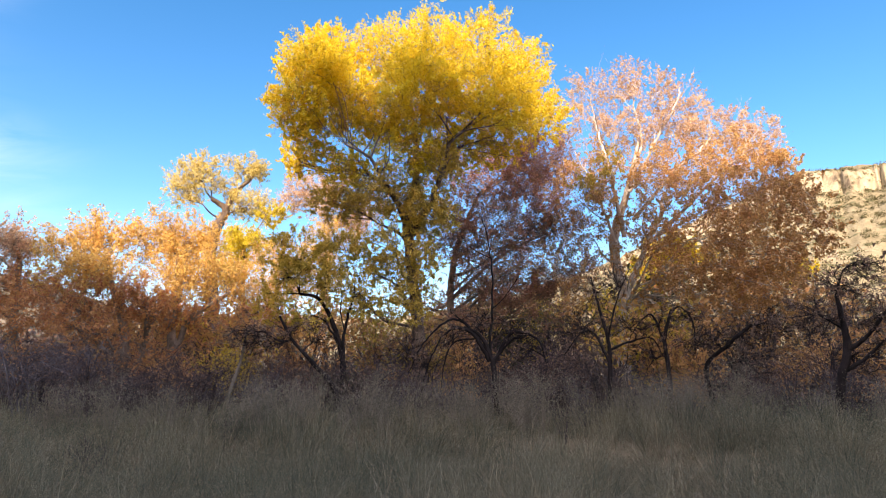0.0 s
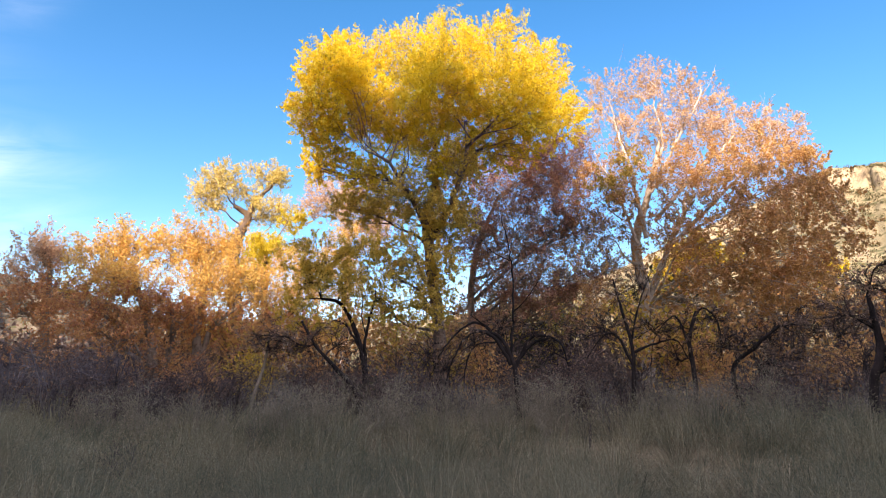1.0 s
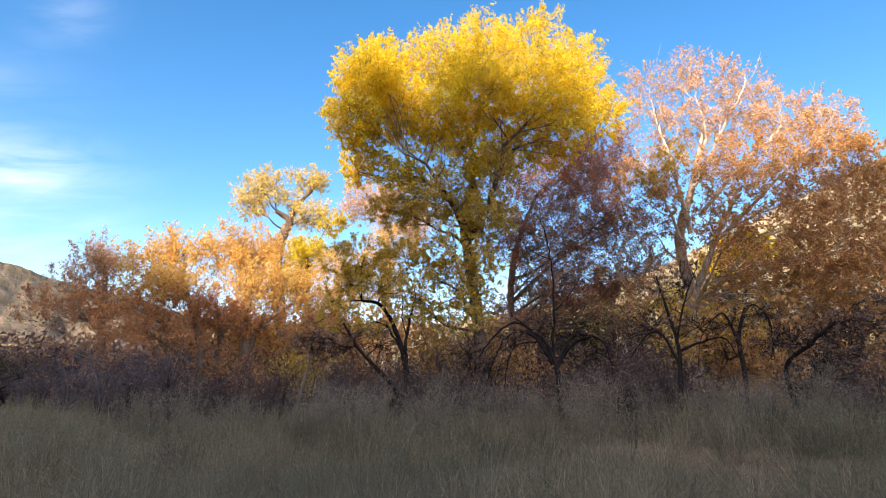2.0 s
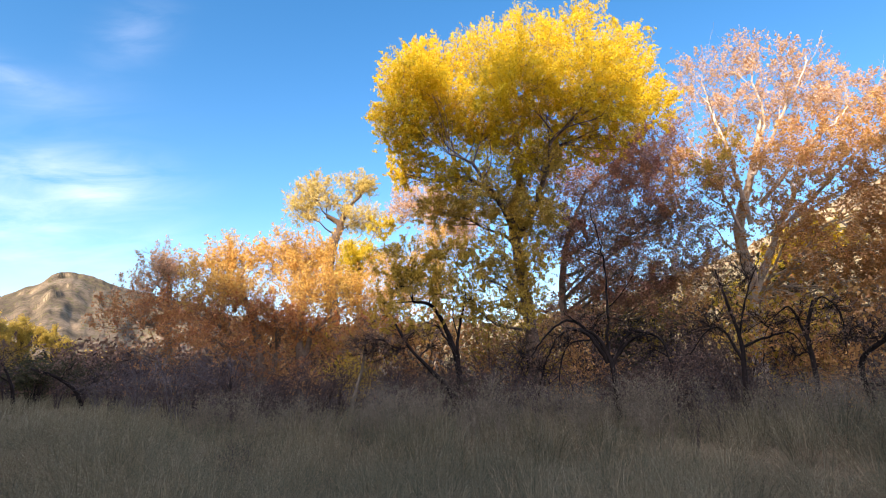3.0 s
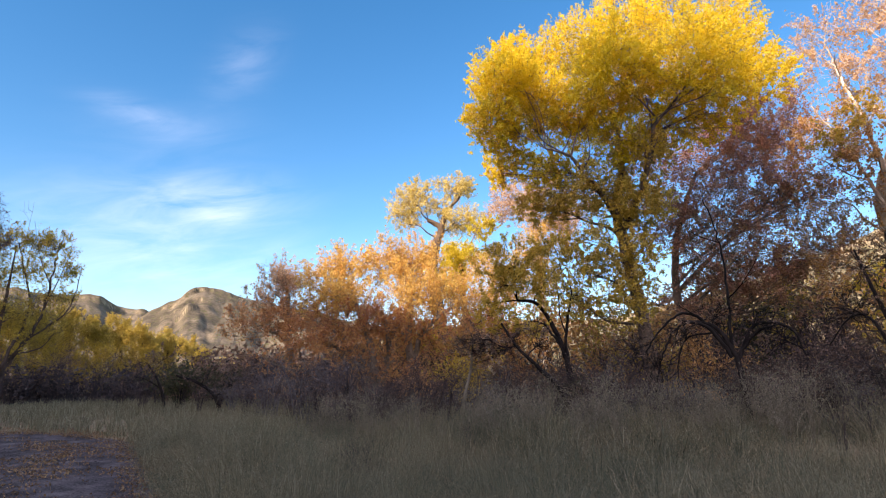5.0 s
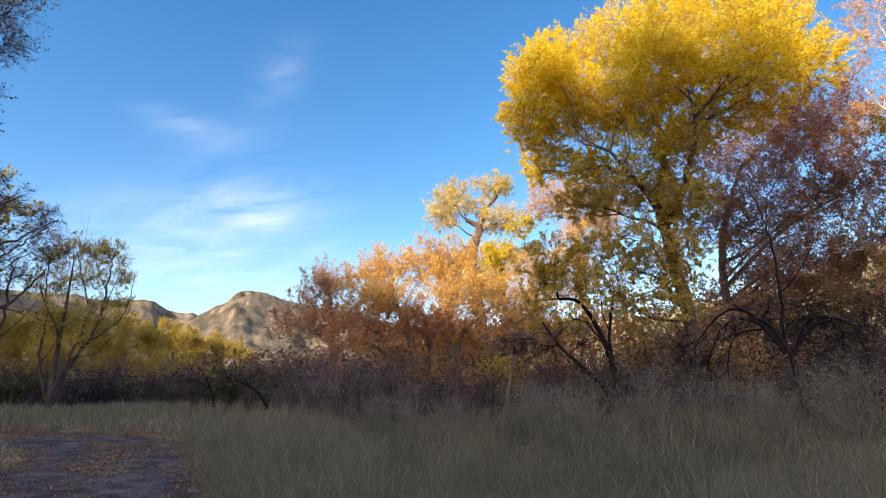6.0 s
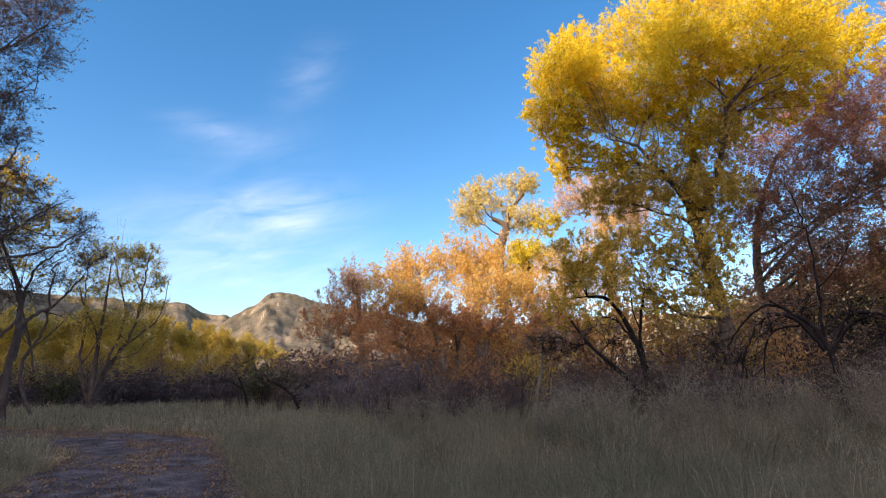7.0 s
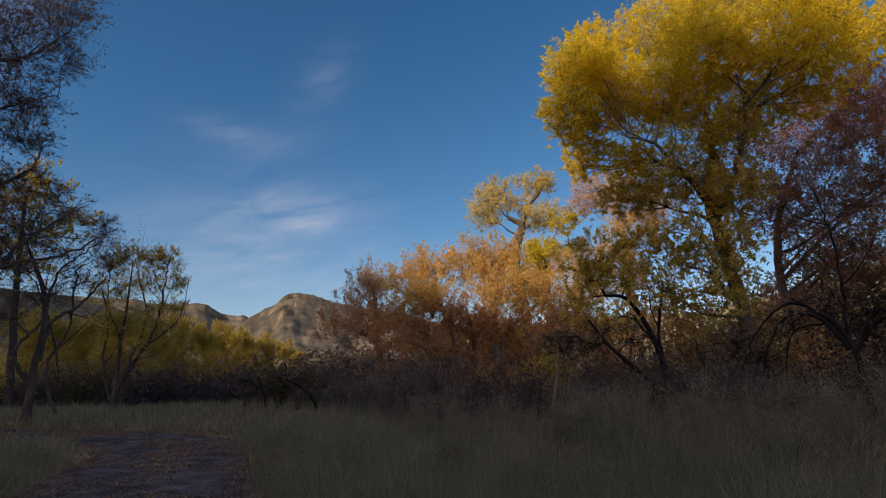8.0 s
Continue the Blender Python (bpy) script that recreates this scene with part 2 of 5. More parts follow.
G_BROWN = leaf_material("withered_grass", [(0.07, 0.05, 0.034), (0.13, 0.095, 0.062), (0.21, 0.155, 0.1), (0.3, 0.24, 0.16)], 0.4, 0.6, 0.7)
G_PALE = leaf_material("pale_grass_stalk", [(0.32, 0.26, 0.16), (0.46, 0.385, 0.25), (0.6, 0.52, 0.37)], 0.4, 1.0, 0.6)
L_LITTER = leaf_material("fallen_leaf", [(0.08, 0.045, 0.028), (0.15, 0.088, 0.05), (0.25, 0.155, 0.075), (0.36, 0.25, 0.12)], 0.1, 0.8)


# ---- mesh helpers ----
def raw_mesh(name, verts, faces):
    """A mesh from an array of points and an array of faces with equally many corners (or a list of such arrays)."""
    verts = np.asarray(verts, np.float32)
    groups = [np.asarray(f, np.int32) for f in (faces if isinstance(faces, list) else [faces])]
    groups = [g for g in groups if len(g)]
    loops = np.concatenate([g.ravel() for g in groups])
    sizes = np.concatenate([np.full(len(g), g.shape[1], np.int32) for g in groups])
    me = bpy.data.meshes.new(name)
    me.vertices.add(len(verts))
    me.vertices.foreach_set("co", verts.ravel())
    me.loops.add(len(loops))
    me.loops.foreach_set("vertex_index", loops)
    me.polygons.add(len(sizes))
    me.polygons.foreach_set("loop_start", np.concatenate([[0], np.cumsum(sizes)[:-1]]).astype(np.int32))
    me.update(calc_edges=True)
    return me


def mesh_part(name, me, material, parent=None, label="", smooth=True):
    me.materials.append(material)
    if smooth:
        me.polygons.foreach_set("use_smooth", np.ones(len(me.polygons), bool))
    ob = new(name, me)
    if parent is not None:
        ob.parent = parent
    return tagged(ob, label)


def curve_through(points, n):
    """n points on a smooth curve through the given ones (any number of columns)."""
    p = np.asarray(points, float)
    if len(p) == 2:
        return p[0] + np.linspace(0, 1, n)[:, None] * (p[1] - p[0])
    q = np.vstack([2 * p[0] - p[1], p, 2 * p[-1] - p[-2]])
    u = np.linspace(0, len(p) - 1 - 1e-6, n)
    i = u.astype(int)
    f = (u - i)[:, None]
    a, b, c, d = q[i], q[i + 1], q[i + 2], q[i + 3]
    return 0.5 * (2 * b + (c - a) * f + (2 * a - 5 * b + 4 * c - d) * f * f + (3 * b - a - 3 * c + d) * f ** 3)


class Tubes:
    """Collects round tapering tubes and makes one mesh of them."""
    def __init__(self):
        self.v, self.f, self.n = [], [], 0

    def add(self, path, radii, sides=5, rng=None, rough=0.0):
        path = np.asarray(path, float)
        k = len(path)
        tan = np.gradient(path, axis=0)
        tan /= np.linalg.norm(tan, axis=1)[:, None] + 1e-9
        ref = np.array([0.31, 0.17, 0.93]) if abs(tan[:, 2]).mean() < 0.8 else np.array([0.96, 0.2, 0.1])
        u = np.cross(tan, ref)
        u /= np.linalg.norm(u, axis=1)[:, None] + 1e-9
        w = np.cross(tan, u)
        a = np.arange(sides) * 2 * np.pi / sides
        r = np.asarray(radii, float)[:, None] * np.ones(sides)
        if rough and rng is not None:
            r = r * (1 + rough * rng.normal(0, 1, r.shape))
        ring = path[:, None] + r[..., None] * (np.cos(a)[None, :, None] * u[:, None] + np.sin(a)[None, :, None] * w[:, None])
        i = np.arange(k - 1)[:, None] * sides
        j = np.arange(sides)[None]
        j2 = (j + 1) % sides
        quads = np.stack([i + j, i + j2, i + sides + j2, i + sides + j], -1).reshape(-1, 4)
        self.v.append(ring.reshape(-1, 3))
        self.f.append(quads + self.n)
        self.n += k * sides

    def mesh(self, name):
        return raw_mesh(name, np.vstack(self.v), np.vstack(self.f))


def unit(v):
    return v / (np.linalg.norm(v, axis=-1, keepdims=True) + 1e-9)


def leaf_mesh(name, centres, size, rng, slim=0.62, hang=0.0, kite=False):
    """Pointed leaves at the given places: kites with a fold, or, for small ones, single three-cornered blades."""
    c = np.asarray(centres)
    n = len(c)
    along = rng.normal(0, 1, (n, 3))
    along[:, 2] -= hang
    along = unit(along)
    side = unit(np.cross(along, rng.normal(0, 1, (n, 3))))
    up = np.cross(along, side)
    s = (size * rng.uniform(0.6, 1.25, n))[:, None]
    if not kite:
        v = np.stack([c - along * s * 0.6, c + side * s * 0.42 + along * s * 0.22, c - side * s * 0.3 + along * s * 0.62], 1)
        return raw_mesh(name, v.reshape(-1, 3), np.arange(n * 3).reshape(n, 3))
    fold = up * s * 0.14
    v = np.stack([c - along * s * 0.5, c + side * s * slim * 0.5 - along * s * 0.08 + fold,
                  c + along * s * 0.5, c - side * s * slim * 0.5 - along * s * 0.08 + fold], 1)
    return raw_mesh(name, v.reshape(-1, 3), np.arange(n * 4).reshape(n, 4))


def tree(name, label, trunk, lobes, leaves, bark, size=0.09, clump=0.3, branches=14, twigs=5, group="", seed=1,
         category="tree", droop=0.0, reach=1.0, thin=1.0, hang=0.2, wander=0.12, fill=0.3, forks=2, fork_long=1.0, per=34, rise_up=0.6, stems=()):
    """A tree: a tapering trunk through (x, y, z, radius), a limb into each lobe of the crown (x, y, z, radius across, radius up,
    leaf count, leaf kind), branches and twigs in the lobe, and sprays of leaves on short shoots. leaves: kind -> (part name, material)."""
    rng = np.random.default_rng(seed)
    base = np.array([trunk[0][0], trunk[0][1], float(land(trunk[0][0], trunk[0][1]))])
    root = tagged(new(name), label, category, group)
    root.location = base
    tr = curve_through(np.asarray(trunk, float), 7 * len(trunk))
    tr[:, 2] += base[2] * np.exp(-np.arange(len(tr)) * 0.3)
    tr[:, :3] -= base
    tr[1:-1, :2] += rng.normal(0, 0.04, (len(tr) - 2, 2)) * tr[1:-1, 3:4] * 2
    flare = 1 + 0.55 * np.exp(-np.maximum(tr[:, 2], 0) / (2.5 * tr[0, 3] + 0.05))
    t = Tubes()
    t.add(tr[:, :3] - np.array([0, 0, 0.12]) * (np.arange(len(tr)) == 0)[:, None], tr[:, 3] * flare, 12, rng, 0.05)
    mesh_part("trunk", t.mesh("trunk"), bark, root)
    for st in stems:
        st = np.asarray(st, float).copy()
        long_ = np.linalg.norm(st[-1, :3] - st[0, :3])
        st[1:, :3] += rng.normal(0, 0.035, (len(st) - 1, 3)) * long_
        s = curve_through(st, 7 * len(st))
        s[2:, :3] += rng.normal(0, 0.0045, (len(s) - 2, 3)) * long_
        s[:, :3] -= base
        t = Tubes()
        t.add(s[:, :3], s[:, 3], 9, rng, 0.05)
        # forks off the stem
        for _ in range(forks):
            i = int(rng.integers(len(s) // 4, len(s) - 2))
            way = unit(unit(s[i + 1, :3] - s[i, :3]) + rng.normal(0, 0.55, 3) + np.array([0, 0, 0.25]))
            ln = long_ * fork_long * rng.uniform(0.18, 0.42)
            q = s[i, :3] + way * ln * 0.5 + rng.normal(0, 0.07, 3) * ln
            e = s[i, :3] + way * ln + np.array([0, 0, 0.15]) * ln + rng.normal(0, 0.08, 3) * ln
            f = curve_through([s[i, :3], q, e], 7)
            t.add(f, s[i, 3] * np.linspace(0.6, 0.12, 7), 5)
            for _ in range(3):
                j = int(rng.integers(2, 6))
                e2 = f[j] + unit(way + rng.normal(0, 0.6, 3) + np.array([0, 0, 0.3])) * ln * rng.uniform(0.25, 0.5)
                t.add(np.array([f[j], (f[j] + e2) / 2 + rng.normal(0, 0.04, 3) * ln, e2]), s[i, 3] * np.array([0.28, 0.18, 0.06]), 3)
        mesh_part("stem", t.mesh("stem"), bark, root)
        tr = np.vstack([tr, s])
    top = tr[:, 2].max()
    fine, kinds = Tubes(), {}
    for lx, ly, lz, rh, rv, count, kind in lobes:
        c = np.array([lx, ly, lz]) - base
        flat = np.hypot(tr[:, 0] - c[0], tr[:, 1] - c[1])
        rise = c[2] - tr[:, 2]
        score = np.hypot(flat, rise) + 1.2 * np.maximum(0, 0.55 * flat - rise) + 3.0 * np.maximum(0, 0.3 * top - tr[:, 2])
        k = int(np.argmin(score))
        p0, r0 = tr[k, :3], tr[k, 3]
        span = np.linalg.norm(c - p0) + 0.05
        mid = p0 + (c - p0) * 0.5 + np.array([0, 0, 0.1 + droop]) * span + rng.normal(0, wander, 3) * span * 0.6
        q1 = p0 + (mid - p0) * 0.5 + rng.normal(0, wander, 3) * span * 0.3
        q2 = mid + (c - mid) * 0.5 + rng.normal(0, wander, 3) * span * 0.3
        limb = curve_through([p0, q1, mid, q2, c], 18)
        lr = max(0.018 * thin, min(r0 * 0.62, 0.03 * thin * (rh + rv) * 0.5 + 0.014 * thin * span))
        lrad = lr * (1 - 0.78 * np.linspace(0, 1, 18) ** 0.9)
        t = Tubes()
        t.add(limb, lrad, 7, rng, 0.06)
        mesh_part("limb", t.mesh("limb"), bark, root)
        rr = np.array([rh, rh, rv])
        ends = []
        for _ in range(branches):
            i = int(rng.integers(7, 18))
            dir_ = unit(rng.normal(0, 1, 3)) * rng.uniform(0.5, 1.0) ** 0.4
            e = c + dir_ * rr * reach
            b0 = limb[i]
            ln = np.linalg.norm(e - b0) + 0.05
            bm_ = b0 + (e - b0) * 0.5 + rng.normal(0, 0.13, 3) * ln + np.array([0, 0, 0.06 + droop]) * ln
            br = curve_through([b0, bm_, e], 7)
            brad = np.maximum(lrad[i] * 0.55 * (1 - 0.8 * np.linspace(0, 1, 7)), 0.006 * thin)
            fine.add(br[[0, 2, 4, 6]], brad[[0, 2, 4, 6]], 3)
            ends.append(br[5:])
            for _ in range(twigs):
                j = int(rng.integers(2, 7))
                e2 = br[j] + unit(rng.normal(0, 1, 3) + 0.7 * unit(e - b0) + np.array([0, 0, 0.25 - 2 * max(0, -droop)])) * rng.uniform(0.18, 0.42) * (rh + rv) * 0.5 * reach
                m2 = (br[j] + e2) / 2 + rng.normal(0, 0.06, 3) * rh
                tw = np.array([br[j], m2, e2])
                fine.add(tw, np.array([0.6, 0.45, 0.22]) * max(brad[j], 0.007 * thin), 3)
                ends.append(np.array([m2, (m2 + e2) / 2, e2]))
        if count:
            # sprays: the leaves sit along short shoots that stand out of the lobe and turn upwards
            shoots = max(10, int(count / per))
            pts = np.vstack(ends)
            root_ = pts[rng.integers(0, len(pts), shoots)]
            deep = int(shoots * fill)
            if deep:
                root_[:deep] = c + unit(rng.normal(0, 1, (deep, 3))) * rng.uniform(0.05, 1.0, (deep, 1)) ** 0.45 * rr * 0.88
            way = unit(0.8 * unit((root_ - c) / rr) + rng.normal(0, 0.55, (shoots, 3)) + np.array([0, 0, rise_up]))
            ln = clump * (rh + rv) * rng.uniform(0.5, 1.25, shoots)
            root_ = root_ - way * ln[:, None] * 0.4
            for a_, w_, l_ in zip(root_[::3], way[::3], ln[::3]):
                fine.add(np.array([a_, a_ + w_ * l_ * 0.9]), np.array([0.008, 0.004]) * thin, 3)
            k = rng.integers(0, shoots, count)
            along = rng.uniform(0, 1, count) ** 0.8
            width = (ln[k] * (0.34 - 0.2 * along))[:, None]
            kinds.setdefault(kind, []).append(root_[k] + way[k] * (along * ln[k])[:, None] + unit(rng.normal(0, 1, (count, 3))) * rng.uniform(0, 1, (count, 1)) ** 0.6 * width)
    tagged(mesh_part("branchwork", fine.mesh("branchwork"), bark, root), kind="stuff")
    for kind, pts in kinds.items():
        pname, mat = leaves[kind]
        mesh_part(pname, leaf_mesh(pname, np.vstack(pts), size, rng, hang=hang), mat, root, smooth=False)
    return root


def shrub(name, label, height, spread, stems, leafcount, bark, leaf_mat, size, seed, category="shrub", group="", arch=0.5, radius=0.012, twigs=6):
    """A many-stemmed shrub at the origin: arching stems from one foot, side twigs, and small leaves on them."""
    rng = np.random.default_rng(seed)
    root = tagged(new(name), label, category, group)
    t, spots = Tubes(), []
    for _ in range(stems):
        a = rng.uniform(0, 2 * np.pi)
        out = np.array([np.cos(a), np.sin(a), 0]) * spread * rng.uniform(0.25, 1.0)
        h = height * rng.uniform(0.55, 1.0)
        p0 = np.array([np.cos(a), np.sin(a), 0]) * 0.08 * rng.uniform(0, 1) * spread
        e = p0 + out + np.array([0, 0, h])
        m1 = p0 + out * 0.25 + np.array([0, 0, h * (0.5 + 0.3 * arch)]) + rng.normal(0, 0.08, 3) * spread
        e[2] -= arch * 0.35 * h * np.hypot(*out[:2]) / (spread + 1e-6)
        st = curve_through([p0 - [0, 0, 0.05], m1, e], 8)
        rad = radius * rng.uniform(0.6, 1.3) * (1 - 0.75 * np.linspace(0, 1, 8))
        t.add(st[[0, 2, 4, 6, 7]], rad[[0, 2, 4, 6, 7]], 3)
        spots.append(st[3:])
        for _ in range(twigs):
            j = int(rng.integers(2, 8))
            e2 = st[j] + unit(rng.normal(0, 1, 3) + unit(out + [0, 0, h]) * 0.8) * rng.uniform(0.12, 0.38) * height * 0.8
            m2 = (st[j] + e2) / 2 + rng.normal(0, 0.03, 3) * height
            tw = np.array([st[j], m2, e2])
            t.add(tw, rad[j] * np.array([0.65, 0.5, 0.3]), 3)
            spots.append(tw[1:])
    tagged(mesh_part("brushwood", t.mesh("brushwood"), bark, root), kind="stuff")
    if leafcount:
        pts = np.vstack(spots)
        at_ = pts[rng.integers(0, len(pts), leafcount)] + rng.normal(0, 0.05 * height, (leafcount, 3))
        at_[:, 2] = np.abs(at_[:, 2])
        mesh_part("foliage", leaf_mesh("foliage", at_, size, rng, hang=0.2), leaf_mat, root, smooth=False)
    return root


def fbm(x, y, scale, octaves=4, seed=0):
    """Smooth value noise on arrays, about -1 to 1."""
    tot, amp, out = 0.0, 1.0, np.zeros_like(np.asarray(x, float))
    for o in range(octaves):
        u, v = x * scale * 2 ** o + 13.7 * o + seed, y * scale * 2 ** o - 7.1 * o + seed * 1.7
        i, j = np.floor(u), np.floor(v)
        fu, fv = u - i, v - j
        fu, fv = fu * fu * (3 - 2 * fu), fv * fv * (3 - 2 * fv)

        def h(a, b):
            s = np.sin(a * 127.1 + b * 311.7 + seed * 74.7) * 43758.5453
            return (s - np.floor(s)) * 2 - 1
        out = out + amp * ((h(i, j) * (1 - fu) + h(i + 1, j) * fu) * (1 - fv) + (h(i, j + 1) * (1 - fu) + h(i + 1, j + 1) * fu) * fv)
        tot += amp
        amp *= 0.5
    return out / tot


def spot(bearing, distance):
    """Ground place: degrees to the left of straight ahead, metres from the filming spot."""
    return -math.sin(radians(bearing)) * distance, math.cos(radians(bearing)) * distance


def smooth(a, b, x):
    u = np.clip((np.asarray(x, float) - a) / (b - a), 0, 1)
    return u * u * (3 - 2 * u)


def land(x, y):
    """Height of the valley floor: level near the track, rising a little towards the far trees."""
    r = np.hypot(x, y)
    away = np.degrees(np.arctan2(-x, y))
    bank = 0.28 * smooth(8, 15, r) * smooth(46, 34, away) * smooth(-120, -70, away)
    mound = 0.5 * np.exp(-((x - 5.6) ** 2 + (y - 11.0) ** 2) / 12.0)
    return 0.65 * smooth(16, 40, r) + bank + mound + 0.05 * fbm(x, y, 0.35, 3, 3) * smooth(2, 6, r)


# ---- ground: one sheet out to the horizon ----
def build_ground():
    rings = np.concatenate([[0.4], np.geomspace(1.0, 60, 70), np.geomspace(66, 4500, 26)])
    az = np.linspace(0, 2 * np.pi, 181)[:-1]
    rr, aa = np.meshgrid(rings, az, indexing="ij")
    x, y = rr * np.cos(aa), rr * np.sin(aa)
    z = land(x, y) + 0.4 * fbm(x, y, 0.01, 3, 5) * smooth(60, 200, rr)
    v = np.stack([x, y, z], -1).reshape(-1, 3)
    n = len(az)
    i, j = np.meshgrid(np.arange(len(rings) - 1), np.arange(n), indexing="ij")
    q = np.stack([i * n + j, (i + 1) * n + j, (i + 1) * n + (j + 1) % n, i * n + (j + 1) % n], -1).reshape(-1, 4)
    v = np.vstack([v, [[0, 0, float(land(0.0, 0.0))]]])
    cap = np.stack([np.full(n, len(v) - 1), np.arange(n), (np.arange(n) + 1) % n], -1)
    ob = mesh_part("ground", raw_mesh("ground", v, [q, cap]), M_SOIL)
    tagged(ob, "dry brown valley floor with patchy soil and plant litter", "ground", kind="structure")


build_ground()

TRACK = curve_through([(13, -12), (7.3, -6.9), (2.5, -3.2), (-3.8, 1.65), (-6.9, 4.1), (-10.1, 6.5), (-13.3, 9.0), (-16.4, 11.2), (-20, 11.9), (-25, 10.6), (-34, 6), (-48, -2)], 110)
TRACK_WIDE = 1.85


def off_track(x, y):
    """Metres from the track's middle line."""
    d2 = np.full(np.shape(x), 1e9)
    for px, py in TRACK:
        d2 = np.minimum(d2, (x - px) ** 2 + (y - py) ** 2)
    return np.sqrt(d2)


def build_track():
    tan = np.gradient(TRACK, axis=0)
    nor = unit(np.stack([-tan[:, 1], tan[:, 0]], 1))
    cols = np.linspace(-1, 1, 9)
    wob = 0.18 * fbm(TRACK[:, 0], TRACK[:, 1], 0.6, 3, 9)
    v = []
    for c in cols:
        p = TRACK + nor * (c * (TRACK_WIDE + 0.35 + wob))[:, None]
        z = land(p[:, 0], p[:, 1]) + 0.055 - 0.07 * abs(c) ** 3 - 0.025 * math.exp(-((abs(c) - 0.5) / 0.2) ** 2)
        v.append(np.column_stack([p, z]))
    v = np.stack(v, 1)
    k, m = v.shape[:2]
    i, j = np.meshgrid(np.arange(k - 1), np.arange(m - 1), indexing="ij")
    q = np.stack([i * m + j, (i + 1) * m + j, (i + 1) * m + j + 1, i * m + j + 1], -1).reshape(-1, 4)
    ob = mesh_part("road", raw_mesh("road", v.reshape(-1, 3), q), M_ROAD)
    tagged(ob, "dark grey gravel track with two worn wheel ruts", "track", kind="structure")


build_track()


# ---- hills ----
def hill(name, label, skyline, foot, crest, back, cliff, seed, wild=1.0, step=0.25, fine=()):
    """Hill round the valley. skyline: (bearing in degrees to the left, elevation in degrees of its top), the slope runs
    from foot to crest (metres away) and falls to the back. cliff: share of the height that is a rock band under the rim."""
    b = np.array([s[0] for s in skyline])
    e = np.array([s[1] for s in skyline])
    o = np.argsort(b)
    az = np.arange(b.min(), b.max() + step / 2, step)
    if fine:
        az = np.unique(np.round(np.concatenate([az, np.arange(fine[0], fine[1], 0.09)]), 3))
    top = np.interp(az, b[o], e[o])
    u = np.concatenate([np.linspace(0, 0.78, 46), np.linspace(0.79, 1.02, 36), np.linspace(1.06, 2.0, 8)])
    aa, uu = np.meshgrid(az, u, indexing="ij")
    r = np.where(uu <= 1, foot + (crest - foot) * uu, crest + (back - crest) * (uu - 1))
    x, y = -np.sin(np.radians(aa)) * r, np.cos(np.radians(aa)) * r
    rim = 0.88 + 0.05 * fbm(aa * 0.9, aa * 0, 0.6, 3, seed + 2)
    rise = (1 - cliff) * np.clip(uu / rim, 0, 1) ** 0.75 + cliff * smooth(rim, rim + 0.03, uu)
    h = np.tan(np.radians(top))[:, None] * crest + EYE * np.ones_like(uu)
    z = np.tan(np.radians(top)[:, None] * rise) * r * np.where(uu > 1, 1 - 0.7 * np.maximum(uu - 1, 0) ** 1.3, 1) + EYE * np.clip(uu * 3, 0, 1)
    if crest > 400:
        spur = fbm(aa * 0.22, uu * 1.6, 1.0, 4, seed) * 0.16 + fbm(aa * 0.9, uu * 4.0, 1.0, 3, seed + 3) * 0.035
        gul = spur * wild * h * np.clip(uu * 2.5, 0, 1) * np.clip((1.0 - uu) * 3.0, 0, 1)
        for at, drop in ((0.4, 0.06), (0.52, 0.045), (0.64, 0.055), (0.75, 0.05), (0.86, 0.06)):
            bend = at + 0.09 * fbm(aa * 0.35, uu * 0, 1.0, 4, seed + at * 40)
            gul += drop * h * smooth(bend, bend + 0.014, uu) * (1 - smooth(bend + 0.02, bend + 0.13, uu)) * (0.5 + fbm(aa * 0.5, uu * 0, 1.0, 3, seed + at * 70))
    else:
        gul = fbm(aa * 0.8 * crest / 260, uu * 6.0, 0.35, 4, seed) * 0.06 * wild * h * np.clip(uu * 2, 0, 1) * np.clip((1.02 - uu) * 5, 0, 1)
    rocks = fbm(x, y, 0.06 * 260 / crest, 4, seed + 5) * 0.022 * h * wild * smooth(0.1, 0.4, uu) * np.clip((1.0 - uu) * 12 + 0.35, 0.35, 1)
    cracks = -0.5 * np.abs(fbm(aa * 2.2, uu * 0.2, 0.9, 3, seed + 8)) * 0.05 * h * cliff * 3 * (smooth(rim - 0.01, rim + 0.02, uu) - smooth(rim + 0.05, rim + 0.09, uu))
    z = np.maximum(z + gul + rocks + cracks, -1.0) - 0.5
    # the rock band is split into buttresses: the face steps back in the cracks
    split = np.maximum(0, fbm(aa * 1.0, uu * 0.4, 1.9, 3, seed + 13)) * (0.05 if crest < 400 else 0.012) * (crest - foot) * smooth(rim - 0.03, rim, uu) * (1 - smooth(rim + 0.1, rim + 0.16, uu))
    x, y = x - np.sin(np.radians(aa)) * split, y + np.cos(np.radians(aa)) * split
    v = np.stack([x, y, z], -1).reshape(-1, 3)
    n = len(u)
    i, j = np.meshgrid(np.arange(len(az) - 1), np.arange(n - 1), indexing="ij")
    q = np.stack([i * n + j, (i + 1) * n + j, (i + 1) * n + j + 1, i * n + j + 1], -1).reshape(-1, 4)
    ob = mesh_part(name, raw_mesh(name, v, q), M_FAR if crest > 400 else M_HILL)
    tagged(ob, label, "hill", kind="structure")
    if crest > 400:
        return
    # scrub on the slope, as small rough clumps
    rng = np.random.default_rng(seed)
    cnt = 2600
    pa, pu = rng.uniform(0, len(az) - 2, cnt).astype(int), rng.integers(8, 70, cnt)
    p = np.stack([x[pa, pu], y[pa, pu], z[pa, pu]], 1)
